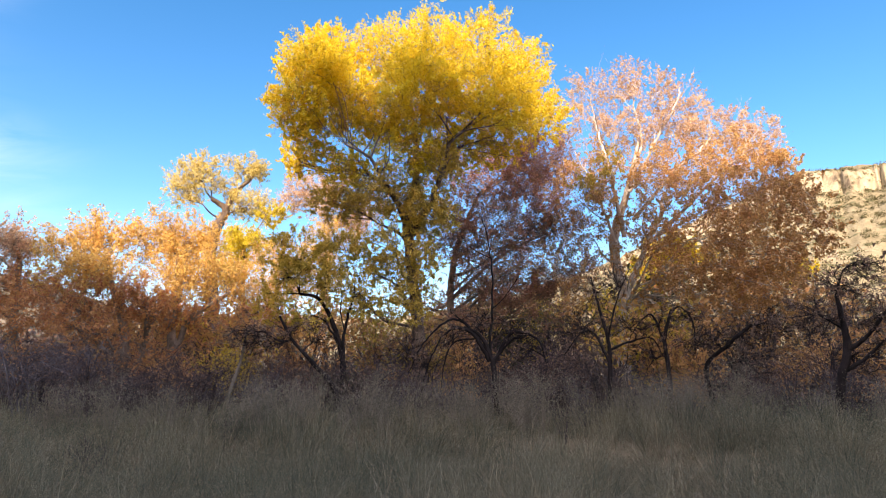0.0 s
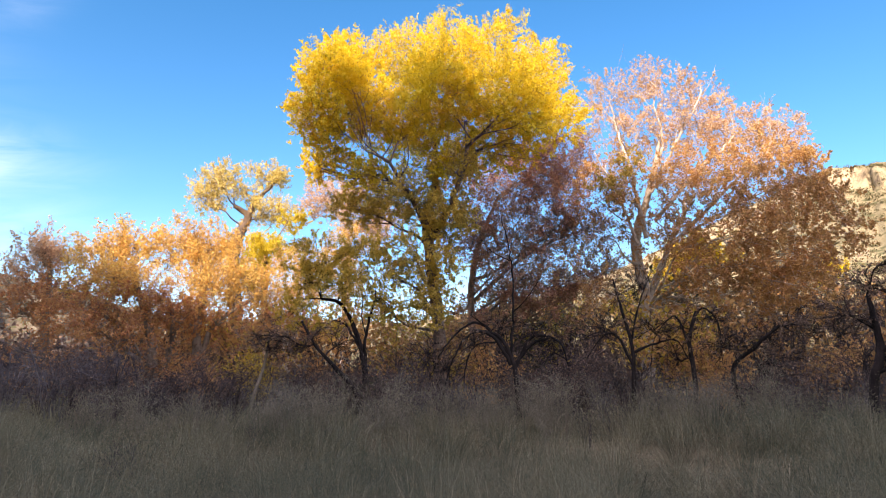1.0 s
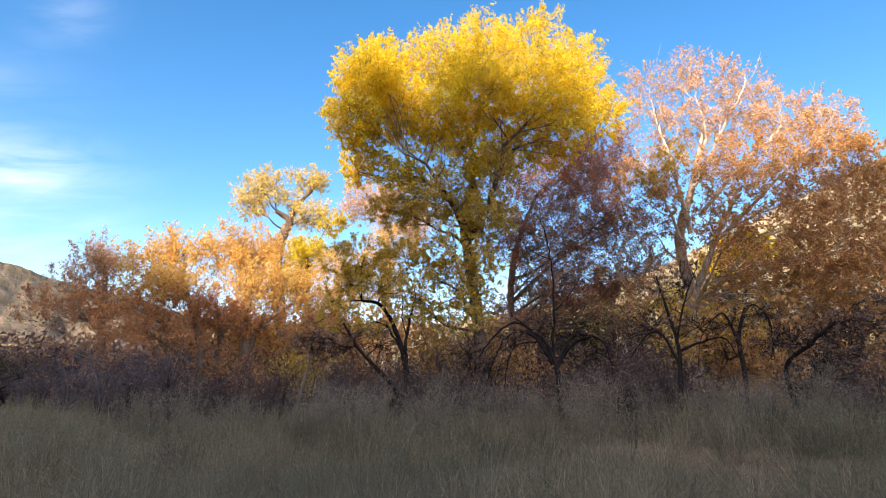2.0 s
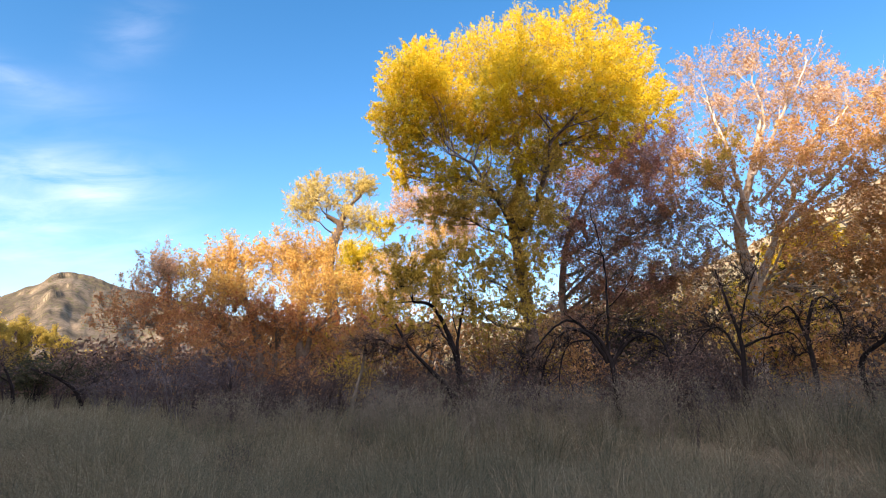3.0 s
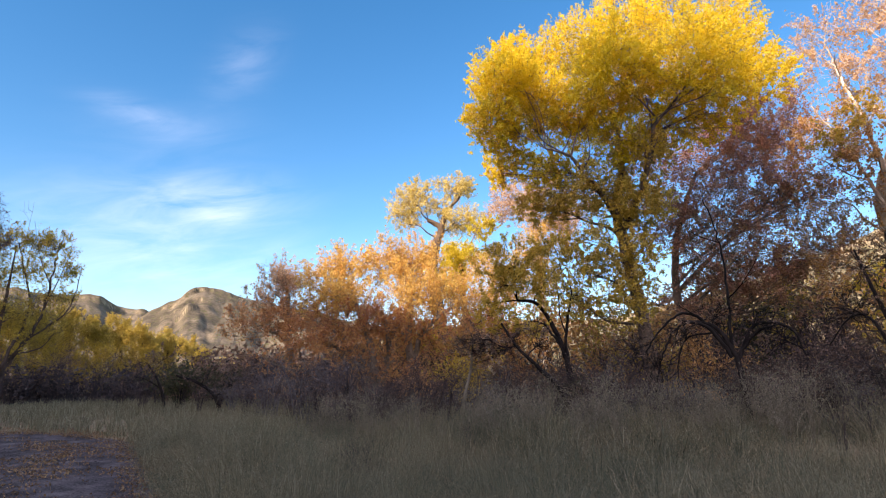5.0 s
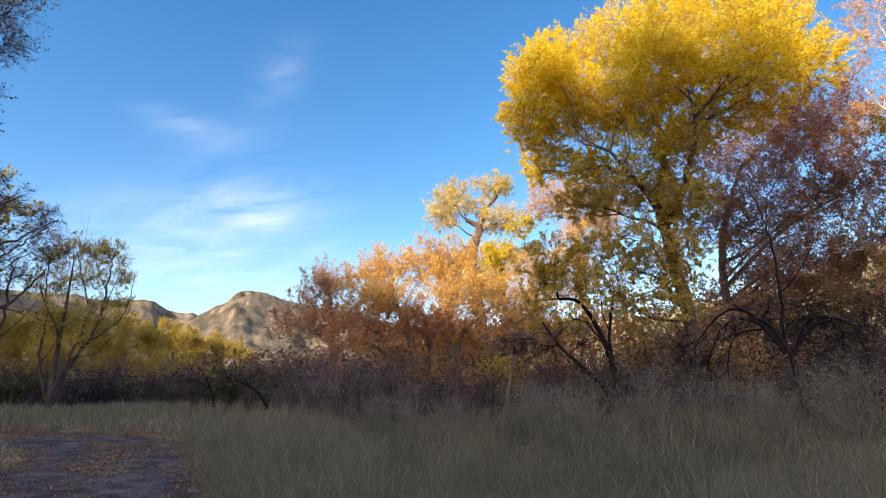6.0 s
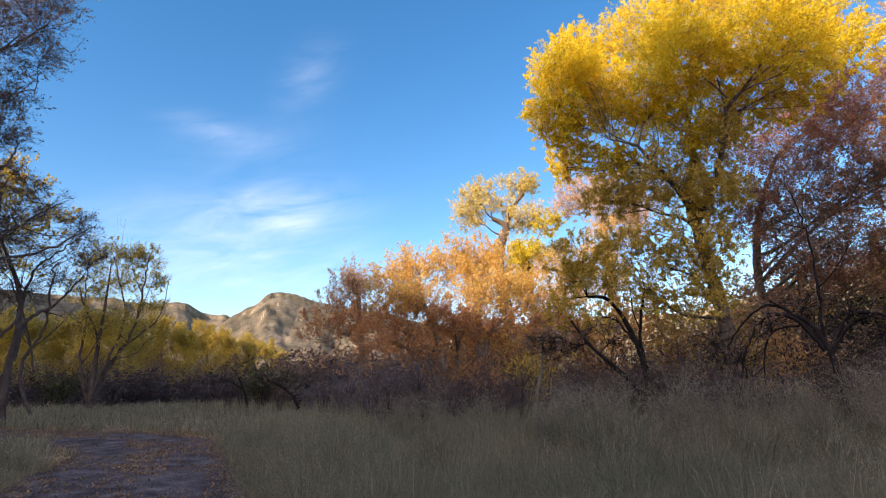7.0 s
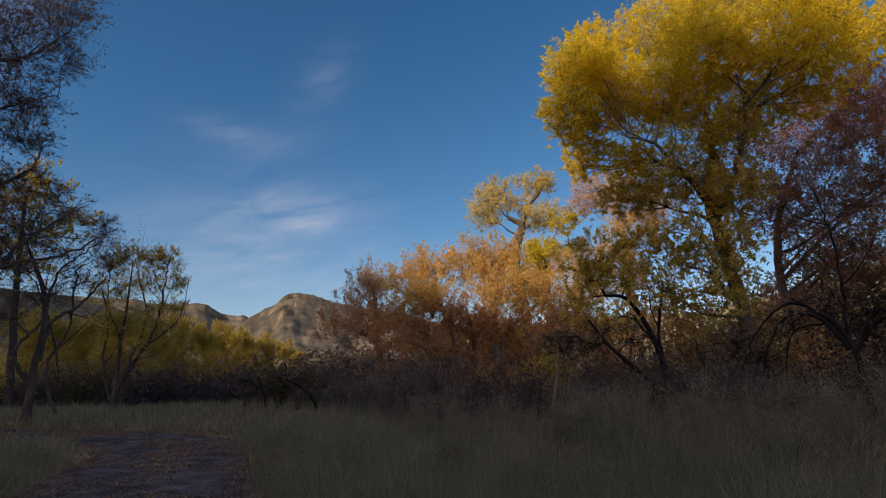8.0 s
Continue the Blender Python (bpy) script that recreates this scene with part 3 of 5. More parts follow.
    s = rng.uniform(0.5, 1.5, cnt) * crest / 260
    k = 34
    c = p[:, None] + rng.normal(0, 1, (cnt, k, 3)) * np.stack([s, s, s * 0.6], 1)[:, None] * 0.5 + np.array([0, 0, 0.5])
    me = leaf_mesh(name + "_scrub", c.reshape(-1, 3), 0.42 * crest / 260, rng, 0.8)
    tagged(mesh_part("hillside_scrub", me, F_OLIVE_SCRUB, smooth=False), "olive desert scrub dotted over a dry hillside", "scrub", kind="stuff")


F_OLIVE_SCRUB = leaf_material("desert_scrub", [(0.06, 0.06, 0.025), (0.12, 0.11, 0.05), (0.2, 0.17, 0.08)], 0.2)

hill("hill_left", "tan rocky hill with a cliff band below its rim", [(84, 9.5), (76, 9.6), (68, 8.7), (60, 8.4), (57, 8.1), (54.4, 8.4), (53.5, 8.2), (52.3, 7.5), (50, 7.0), (46, 5.5), (41, 3.5)],
     260, 820, 1100, 0.07, 11, 0.8, 0.2)
hill("hill_ahead", "tan rocky hill with bare outcrops along its top", [(52, 5.0), (50.6, 6.4), (49.5, 7.3), (48, 8.0), (46.5, 8.8), (45, 9.1), (43.5, 9.0), (42, 8.8), (38, 8.0), (33, 7.0), (26, 5.0), (20, 3.0)],
     200, 560, 800, 0.025, 23, 0.8, 0.15)
hill("hill_right", "sunlit tan hillside with scrub and a pale rimrock cliff", [(30, 4.5), (22, 6.0), (13, 6.6), (5, 6.4), (-3, 8.0), (-10, 9.8), (-16, 11.6), (-24, 15), (-31, 17.6), (-34.6, 18.4), (-37.5, 18.4), (-41, 18.0), (-50, 17), (-66, 14), (-85, 9)],
     70, 250, 380, 0.1, 37, 1.0, 0.5, fine=(-48, -28))


# ---- ridge behind the filming spot: it keeps the low sun off the valley floor ----
def build_ridge():
    to = np.array([-math.sin(s_az), math.cos(s_az)])
    side = np.array([-to[1], to[0]])
    q = np.concatenate([np.linspace(-1000, -430, 40), np.linspace(-420, -75, 50), np.linspace(-72, 72, 110), np.linspace(75, 420, 50)])
    s = np.concatenate([np.linspace(45, 150, 30), np.linspace(153, 175, 12), np.linspace(190, 420, 12)])
    qq, ss = np.meshgrid(q, s, indexing="ij")
    crest = 0.532 * 182 + np.interp(qq, [-1000, -600, -540, -430, -210, -90, -50, -42, -36, -30, -26, -22, -17, -14.5, -12, -10, 1, 4, 8, 30, 75, 200], [190, 180, 120, -40, -70, 4.6, 4.6, 3.4, 2.4, 4.5, 3, 1.0, -0.8, -0.5, 5, 8.8, 8.8, 7.6, 7.0, 7.4, 8, -70])
    crest = crest + 0.8 * fbm(qq, ss * 0, 0.05, 4, 4)
    z = crest * np.where(ss < 162, smooth(20, 162, ss) ** 1.1, 1 - 0.6 * smooth(162, 480, ss))
    z = z + 3.0 * fbm(qq, ss, 0.03, 4, 8) * smooth(45, 80, ss) * (1 - smooth(130, 150, ss)) - 1
    x, y = side[0] * qq + to[0] * ss, side[1] * qq + to[1] * ss
    v = np.stack([x, y, z], -1).reshape(-1, 3)
    n = len(s)
    i, j = np.meshgrid(np.arange(len(q) - 1), np.arange(n - 1), indexing="ij")
    f = np.stack([i * n + j, (i + 1) * n + j, (i + 1) * n + j + 1, i * n + j + 1], -1).reshape(-1, 4)
    ob = mesh_part("hill_behind", raw_mesh("hill_behind", v, f), M_HILL)
    tagged(ob, "tall shaded scrub ridge closing the valley", "hill", kind="structure")


build_ridge()

# ---- the great cottonwood ----
tree('cottonwood_tree', 'tall spreading cottonwood with golden yellow autumn leaves',
     [(-0.67, 21.99, 0, 0.27), (-0.86, 21.98, 2.8, 0.25), (-1.03, 21.98, 4.55, 0.24), (-1.37, 21.96, 7.06, 0.22), (-1.46, 21.95, 8.36, 0.22), (-1.12, 21.97, 9.72, 0.18)],
     [(-5.35, 19.85, 13.59, 1.53, 1.53, 13551, 0),
      (-5.75, 19.75, 11.82, 1.31, 1.13, 9855, 0),
      (-5.33, 22.43, 16.03, 1.46, 1.19, 8621, 0),
      (-4.80, 22.55, 15.23, 1.85, 1.58, 9855, 0),
      (-2.64, 23.35, 16.68, 2.07, 1.6, 11703, 0),
      (-1.26, 19.26, 12.58, 1.74, 1.74, 17247, 0),
      (-0.54, 23.99, 17.14, 2.12, 1.64, 11087, 0),
      (1.54, 22.45, 16.16, 1.99, 1.54, 11703, 0),
      (1.37, 19.95, 12.53, 1.89, 1.73, 16015, 0),
      (3.76, 23.7, 16.09, 1.44, 1.67, 8621, 0),
      (4.59, 23.56, 13.57, 1.24, 1.35, 7389, 0),
      (2.98, 21.29, 12.78, 1.51, 1.51, 9855, 0),
      (-5.52, 21.36, 11.27, 1.26, 0.97, 6774, 0),
      (-3.51, 21.72, 12.24, 1.68, 1.29, 9239, 0),
      (-3.86, 21.66, 10.05, 1.5, 0.97, 6160, 0),
      (-1.05, 20.77, 10.71, 1.83, 1.29, 9239, 0),
      (1.03, 21.98, 11.15, 1.48, 1.04, 5543, 0),
      (-6.51, 23.17, 11.01, 0.83, 0.83, 4665, 0),
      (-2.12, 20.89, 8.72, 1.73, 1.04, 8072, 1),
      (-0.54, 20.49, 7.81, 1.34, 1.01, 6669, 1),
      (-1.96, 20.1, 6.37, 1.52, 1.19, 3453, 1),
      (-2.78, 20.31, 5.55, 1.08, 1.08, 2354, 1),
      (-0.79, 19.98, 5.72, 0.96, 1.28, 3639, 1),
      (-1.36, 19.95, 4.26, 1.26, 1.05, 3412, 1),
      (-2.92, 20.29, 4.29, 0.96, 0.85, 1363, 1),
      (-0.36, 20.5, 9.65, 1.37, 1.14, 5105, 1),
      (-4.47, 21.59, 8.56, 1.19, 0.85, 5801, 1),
      (-3.54, 21.51, 13.43, 1.44, 1.19, 5355, 0),
      (-0.06, 21.5, 12.44, 1.52, 1.42, 6427, 0),
      (-1.99, 20.71, 11.76, 1.3, 1.18, 5355, 0),
      (-4.70, 21.55, 12.52, 1.23, 1.11, 4284, 0),
      (2.74, 22.33, 11.59, 1.39, 0.91, 3747, 0)],
     # kind 1, the low lobes: shade is put into their duller leaf colour
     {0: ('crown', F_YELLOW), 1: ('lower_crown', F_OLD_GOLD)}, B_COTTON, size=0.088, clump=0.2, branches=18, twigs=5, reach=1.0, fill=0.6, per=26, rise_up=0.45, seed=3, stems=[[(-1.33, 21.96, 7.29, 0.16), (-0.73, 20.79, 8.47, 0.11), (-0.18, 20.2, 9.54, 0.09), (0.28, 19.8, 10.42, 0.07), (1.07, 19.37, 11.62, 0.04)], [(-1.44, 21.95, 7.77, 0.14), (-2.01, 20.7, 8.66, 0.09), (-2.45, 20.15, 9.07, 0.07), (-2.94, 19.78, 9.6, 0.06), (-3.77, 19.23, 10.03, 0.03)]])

# ---- sycamores ----
tree('sycamore_tree', 'broad white-barked sycamore with thinning pinkish brown leaves',
     [(7.47, 23.86, 0, 0.3), (7.69, 23.79, 3.5, 0.26), (7.78, 23.76, 5.17, 0.24), (7.5, 23.9, 7.69, 0.21), (8.15, 23.63, 9.97, 0.13), (8.74, 23.42, 12.32, 0.06)],
     [(6.91, 25.06, 15.36, 1.41, 1.36, 1731, 0),
      (8.16, 24.16, 15.31, 1.53, 1.25, 2886, 0),
      (9.34, 23.19, 14.49, 1.35, 1.22, 2501, 0),
      (10.95, 23.58, 14.43, 1.39, 1.25, 2501, 0),
      (6.93, 24.02, 13.05, 1.45, 1.32, 2501, 0),
      (8.62, 24.00, 13.06, 1.61, 1.34, 3270, 0),
      (9.87, 22.97, 12.58, 1.57, 1.31, 3656, 0),
      (11.52, 23.31, 12.76, 1.36, 1.22, 2886, 0),
      (12.79, 22.63, 12.58, 1.35, 1.08, 2886, 0),
      (13.20, 21.82, 11.55, 1.18, 1.05, 2694, 0),
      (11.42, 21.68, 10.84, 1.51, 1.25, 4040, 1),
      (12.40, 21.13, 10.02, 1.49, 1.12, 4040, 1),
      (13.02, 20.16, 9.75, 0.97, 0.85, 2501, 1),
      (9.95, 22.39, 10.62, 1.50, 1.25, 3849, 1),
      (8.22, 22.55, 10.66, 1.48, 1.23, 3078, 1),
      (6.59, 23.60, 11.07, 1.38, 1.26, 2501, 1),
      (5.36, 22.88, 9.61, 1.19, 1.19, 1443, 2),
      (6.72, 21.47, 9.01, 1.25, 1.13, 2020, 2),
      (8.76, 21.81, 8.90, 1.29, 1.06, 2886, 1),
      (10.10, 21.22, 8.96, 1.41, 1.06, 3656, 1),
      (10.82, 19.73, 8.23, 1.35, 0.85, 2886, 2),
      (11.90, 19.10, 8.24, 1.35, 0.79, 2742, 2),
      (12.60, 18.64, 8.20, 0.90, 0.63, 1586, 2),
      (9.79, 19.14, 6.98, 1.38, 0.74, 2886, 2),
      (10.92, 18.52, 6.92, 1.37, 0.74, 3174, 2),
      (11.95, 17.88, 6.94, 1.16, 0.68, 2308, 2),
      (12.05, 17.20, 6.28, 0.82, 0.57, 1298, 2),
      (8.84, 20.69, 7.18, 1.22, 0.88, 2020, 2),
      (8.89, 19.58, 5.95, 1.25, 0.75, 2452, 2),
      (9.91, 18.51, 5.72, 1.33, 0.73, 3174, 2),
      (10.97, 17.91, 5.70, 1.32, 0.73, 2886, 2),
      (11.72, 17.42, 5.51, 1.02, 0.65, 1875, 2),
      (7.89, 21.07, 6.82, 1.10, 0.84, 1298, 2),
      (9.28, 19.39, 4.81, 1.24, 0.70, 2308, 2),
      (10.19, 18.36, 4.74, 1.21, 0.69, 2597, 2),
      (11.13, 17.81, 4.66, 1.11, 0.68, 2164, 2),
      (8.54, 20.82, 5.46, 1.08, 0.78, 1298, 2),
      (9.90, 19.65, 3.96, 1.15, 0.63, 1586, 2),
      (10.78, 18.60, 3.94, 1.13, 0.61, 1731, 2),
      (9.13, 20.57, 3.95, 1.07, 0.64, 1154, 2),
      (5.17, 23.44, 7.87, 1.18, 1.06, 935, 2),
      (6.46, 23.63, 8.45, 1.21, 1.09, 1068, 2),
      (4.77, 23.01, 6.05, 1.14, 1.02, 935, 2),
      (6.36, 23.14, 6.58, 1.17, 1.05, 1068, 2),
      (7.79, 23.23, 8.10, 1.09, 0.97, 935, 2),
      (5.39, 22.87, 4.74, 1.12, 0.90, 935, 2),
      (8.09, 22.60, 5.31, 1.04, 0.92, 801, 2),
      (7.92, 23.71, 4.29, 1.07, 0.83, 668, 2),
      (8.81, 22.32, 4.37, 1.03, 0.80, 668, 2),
      (6.10, 21.97, 9.79, 0.88, 1.05, 2316, 3),
      (7.06, 21.89, 10.64, 0.71, 0.71, 1069, 3)],
     # kind 2, the lower crown: its shade is painted in as browner leaves
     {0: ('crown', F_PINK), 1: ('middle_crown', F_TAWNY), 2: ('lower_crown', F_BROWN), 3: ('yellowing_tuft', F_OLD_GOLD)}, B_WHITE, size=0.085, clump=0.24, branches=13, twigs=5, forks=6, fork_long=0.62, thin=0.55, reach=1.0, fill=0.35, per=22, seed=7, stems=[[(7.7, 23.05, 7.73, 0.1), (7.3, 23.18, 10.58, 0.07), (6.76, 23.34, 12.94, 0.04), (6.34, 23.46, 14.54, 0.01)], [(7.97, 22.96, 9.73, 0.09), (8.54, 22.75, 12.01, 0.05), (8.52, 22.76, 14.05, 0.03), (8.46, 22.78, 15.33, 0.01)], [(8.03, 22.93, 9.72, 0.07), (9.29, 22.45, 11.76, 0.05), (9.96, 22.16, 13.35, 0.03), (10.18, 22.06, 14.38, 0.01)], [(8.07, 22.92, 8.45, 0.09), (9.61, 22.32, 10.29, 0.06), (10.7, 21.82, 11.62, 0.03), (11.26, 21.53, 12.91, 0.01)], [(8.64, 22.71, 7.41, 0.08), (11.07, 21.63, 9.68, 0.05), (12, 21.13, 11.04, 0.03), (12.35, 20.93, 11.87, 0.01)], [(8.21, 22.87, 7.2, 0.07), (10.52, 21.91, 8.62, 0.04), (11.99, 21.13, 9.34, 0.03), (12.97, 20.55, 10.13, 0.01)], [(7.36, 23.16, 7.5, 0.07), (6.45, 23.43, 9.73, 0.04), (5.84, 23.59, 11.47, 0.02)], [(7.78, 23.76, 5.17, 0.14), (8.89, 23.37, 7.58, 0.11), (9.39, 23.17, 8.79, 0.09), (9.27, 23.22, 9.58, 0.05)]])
tree('sycamore_tree', 'slender sycamore with sparse russet leaves, sky showing through',
     [(0.51, 26, 0, 0.2), (0.48, 26, 3.56, 0.18), (0.4, 26, 6.19, 0.16), (0.83, 25.99, 8.39, 0.12), (1.77, 25.94, 10.67, 0.07)],
     [(1.22, 25.97, 10.96, 2.16, 1.8, 6595, 0),
      (3.15, 25.81, 11.52, 2.15, 1.8, 10555, 0),
      (5.09, 26.52, 12.13, 1.85, 1.85, 11433, 0),
      (2.48, 24.88, 8.39, 2.03, 1.69, 6595, 0),
      (4.69, 25.57, 8.89, 2.09, 1.74, 7473, 0),
      (0.41, 25, 8.12, 1.86, 1.69, 6153, 0),
      (5.65, 25.38, 6.69, 1.86, 1.52, 7915, 0),
      (2.97, 24.82, 6.02, 1.98, 1.48, 5276, 0),
      (1.45, 24.96, 4.99, 1.97, 1.31, 5276, 0),
      (3.65, 24.23, 6.68, 1.94, 1.62, 3663, 0),
      (1.96, 24.92, 6.8, 1.83, 1.67, 3663, 0),
      (5.74, 24.33, 8.56, 1.66, 1.66, 3663, 0),
      (4.66, 24.56, 4.99, 1.78, 1.16, 2928, 0)],
     {0: ('crown', F_PURPLE)}, B_TAN, size=0.09, clump=0.22, branches=18, twigs=11, thin=0.75, fill=0.3, per=20, seed=11)
tree('sycamore_tree', 'low sycamore with dense orange brown autumn leaves',
     [(-11.88, 22, 0, 0.2), (-12.12, 21.87, 2.61, 0.18), (-12.38, 21.72, 3.89, 0.15), (-12.98, 21.37, 5.59, 0.1)],
     [(-12.98, 21.00, 2.90, 1.50, 0.75, 558, 1),
      (-10.98, 21.00, 2.40, 1.50, 0.75, 496, 1),
      (-12.08, 21.00, 1.70, 1.50, 0.75, 434, 1),
      (-14.62, 21.5, 6.38, 1.31, 1.14, 4195, 0),
      (-13.64, 22.13, 7.02, 1.35, 1.23, 5506, 0),
      (-13.42, 21.09, 5.31, 1.93, 1.16, 7211, 0),
      (-14.2, 20.57, 4.35, 1.47, 0.67, 2754, 1),
      (-12.19, 21.25, 4.38, 1.92, 0.77, 3826, 1),
      (-12.97, 20.19, 3.4, 1.81, 0.49, 1988, 1),
      (-14.74, 20.19, 3.68, 1.56, 0.73, 2677, 1)],
     {0: ('crown', F_ORANGE), 1: ('lower_crown', F_RUST_SHADE)}, B_TAN, size=0.09, clump=0.29, per=26, rise_up=1.2, branches=16, twigs=6, fill=0.4, seed=13, stems=[[(-11.87, 22, 1.35, 0.14), (-11.69, 22.1, 3.07, 0.11), (-11.71, 22.09, 4.84, 0.08)]])
tree('sycamore_tree', 'low sycamore with dense orange brown autumn leaves',
     [(-10.79, 23.1, 0, 0.22), (-10.92, 23.04, 2.7, 0.19), (-11, 23.01, 3.95, 0.16), (-10.81, 23.09, 5.73, 0.1)],
     [(-11.89, 22.10, 2.90, 1.50, 0.75, 558, 1),
      (-9.89, 22.10, 2.40, 1.50, 0.75, 496, 1),
      (-10.99, 22.10, 1.70, 1.50, 0.75, 434, 1),
      (-11.87, 23.13, 7.31, 1.54, 1.35, 6817, 0),
      (-10.99, 24.66, 7.71, 1.44, 1.44, 5506, 0),
      (-10.51, 22.68, 5.66, 1.96, 1.25, 7867, 0),
      (-11.48, 22.21, 4.3, 1.72, 0.72, 3213, 1),
      (-9.57, 24.18, 5.7, 1.58, 1.33, 5506, 0),
      (-9.96, 22.93, 4.07, 1.77, 0.62, 1988, 1)],
     {0: ('crown', F_ORANGE), 1: ('lower_crown', F_RUST_SHADE)}, B_TAN, size=0.09, clump=0.29, per=26, rise_up=1.2, branches=16, twigs=6, fill=0.4, seed=17, stems=[[(-10.84, 23.08, 2.26, 0.13), (-10.26, 23.35, 4.12, 0.11), (-9.23, 23.77, 5.15, 0.07)]])
tree('sycamore_tree', 'pinkish pale-twigged sycamore, half bare',
     [(-16.34, 22.12, 0, 0.2), (-16.58, 21.94, 2.98, 0.17), (-16.68, 21.86, 4.73, 0.13), (-16.8, 21.77, 6.3, 0.08)],
     [(-17.44, 21.12, 2.90, 1.50, 0.75, 558, 1),
      (-15.44, 21.12, 2.40, 1.50, 0.75, 496, 1),
      (-16.54, 21.12, 1.70, 1.50, 0.75, 434, 1),
      (-17.25, 22.06, 6.94, 1.11, 1.17, 2762, 0),
      (-17.7, 21.7, 6.04, 1.43, 1.28, 4037, 0),
      (-16.54, 21.34, 4.87, 1.67, 0.86, 3442, 1),
      (-17.53, 20.53, 4.51, 1.6, 0.93, 3442, 1)],
     {0: ('crown', F_PINK), 1: ('lower_crown', F_RUST_SHADE)}, B_TAN, size=0.09, clump=0.29, per=26, rise_up=1.2, branches=16, twigs=6, fill=0.4, seed=19)
tree('sycamore_tree', 'low sycamore with dense orange brown autumn leaves',
     [(-8.11, 26.8, 0, 0.18), (-8.42, 26.7, 3.47, 0.15), (-8.43, 26.7, 5.08, 0.12), (-8.08, 26.81, 7.03, 0.08)],
     [(-9.21, 25.80, 2.90, 1.50, 0.75, 558, 1),
      (-7.21, 25.80, 2.40, 1.50, 0.75, 496, 1),
      (-8.31, 25.80, 1.70, 1.50, 0.75, 434, 1),
      (-8.57, 25.6, 5.97, 1.84, 1.5, 5506, 0),
      (-7.6, 26.95, 7.35, 1.78, 1.42, 4456, 0),
      (-7.56, 24.88, 4.34, 1.6, 0.54, 1988, 1),
      (-5.71, 28.43, 8.31, 1.58, 1.58, 3932, 0),
      (-6.21, 27.3, 6.31, 1.78, 1.43, 3145, 0)],
     {0: ('crown', F_ORANGE), 1: ('lower_crown', F_RUST_SHADE)}, B_WHITE, size=0.09, clump=0.29, per=26, rise_up=1.2, branches=14, twigs=6, fill=0.4, seed=23)
tree('sycamore_tree', 'tall half-bare sycamore with pale pink leaves and white limbs',
     [(-7.34, 35.24, 0, 0.26), (-7.43, 35.22, 6.98, 0.22), (-7.46, 35.22, 10.3, 0.17), (-7.78, 35.15, 12.57, 0.11)],
     [(-8.74, 34.92, 13.84, 1.96, 1.34, 4624, 0),
      (-6.94, 35.32, 13.61, 2.07, 1.35, 4624, 0),
      (-9.73, 34.66, 13.15, 1.32, 1.23, 2448, 0),
      (-5.25, 34.6, 11.68, 1.74, 1.57, 4080, 0),
      (-6.65, 34.36, 11.58, 2.16, 1.21, 4080, 0)],
     {0: ('crown', F_PINK)}, B_WHITE, size=0.1, clump=0.24, per=16, branches=14, twigs=6, fill=0.35, seed=29)

# ---- farther cottonwoods ----
tree('cottonwood_tree', 'gnarled old cottonwood with tufts of pale yellow leaves on twisting limbs',
     [(-14.38, 35.18, 0, 0.5), (-14.39, 35.17, 5.43, 0.42), (-14.86, 34.97, 9.37, 0.36), (-14.56, 35.1, 11.48, 0.3), (-14.27, 35.22, 12.4, 0.22), (-15.12, 34.86, 13.05, 0.14)],
     [(-16.15, 34.4, 14.11, 1.78, 1.22, 5610, 0),
      (-16.75, 34.11, 13.15, 1.3, 1.02, 3315, 0),
      (-15.87, 34.53, 15.34, 1.04, 0.85, 2550, 0),
      (-13.48, 35.53, 15.46, 1.56, 0.88, 4080, 0),
      (-12.54, 35.87, 15.61, 0.89, 0.59, 1785, 0),
      (-13, 35.71, 12.97, 1.93, 1.06, 6630, 0),
      (-14.57, 35.09, 14, 0.95, 0.76, 1275, 0)],
     {0: ('crown', F_LIME_PALE)}, B_GNARL, size=0.1, clump=0.24, branches=18, twigs=9, per=16, seed=31, wander=0.22, thin=0.8, stems=[[(-14.31, 35.2, 12.24, 0.24), (-13.88, 35.38, 13.52, 0.17), (-12.98, 35.71, 14.73, 0.09)], [(-14.56, 35.1, 11.48, 0.26), (-14.97, 34.93, 10.48, 0.2), (-15.56, 34.67, 9.66, 0.12)]])
tree('cottonwood_tree', 'young cottonwood with lime yellow leaves',
     [(-10.91, 31.14, 0, 0.25), (-11.15, 31.06, 5, 0.2), (-11.24, 31.03, 7.54, 0.14), (-11.38, 30.98, 9.17, 0.08)],
     [(-11.38, 30.98, 9.17, 1.48, 1.09, 10120, 0),
      (-11.67, 30.87, 7.66, 1.27, 1.14, 6600, 0),
      (-10.98, 34.29, 11.86, 1.22, 0.79, 3520, 0),
      (-13.2, 29.15, 4.31, 0.88, 0.76, 3520, 0),
      (-12.91, 29.28, 3.89, 0.88, 0.76, 3300, 0)],
     {0: ('crown', F_LIME)}, B_COTTON, size=0.1, clump=0.26, per=24, branches=12, twigs=5, seed=37)
tree('cottonwood_tree', 'bright yellow cottonwood glowing behind the sycamore',
     [(11.5, 30.93, 0, 0.25), (11.71, 30.85, 4.72, 0.2), (12.01, 30.74, 7.22, 0.14), (12.23, 30.65, 8.49, 0.1)],
     [(12.39, 30.58, 8.96, 1.43, 0.89, 6160, 0),
      (13.83, 29.96, 8.52, 1.24, 0.81, 5280, 0),
      (9.38, 31.64, 6.2, 1.28, 1.09, 5280, 0),
      (11.33, 30.99, 7.57, 1.27, 0.95, 4400, 0),
      (18.19, 27.53, 7.46, 0.68, 0.57, 1540, 0)],
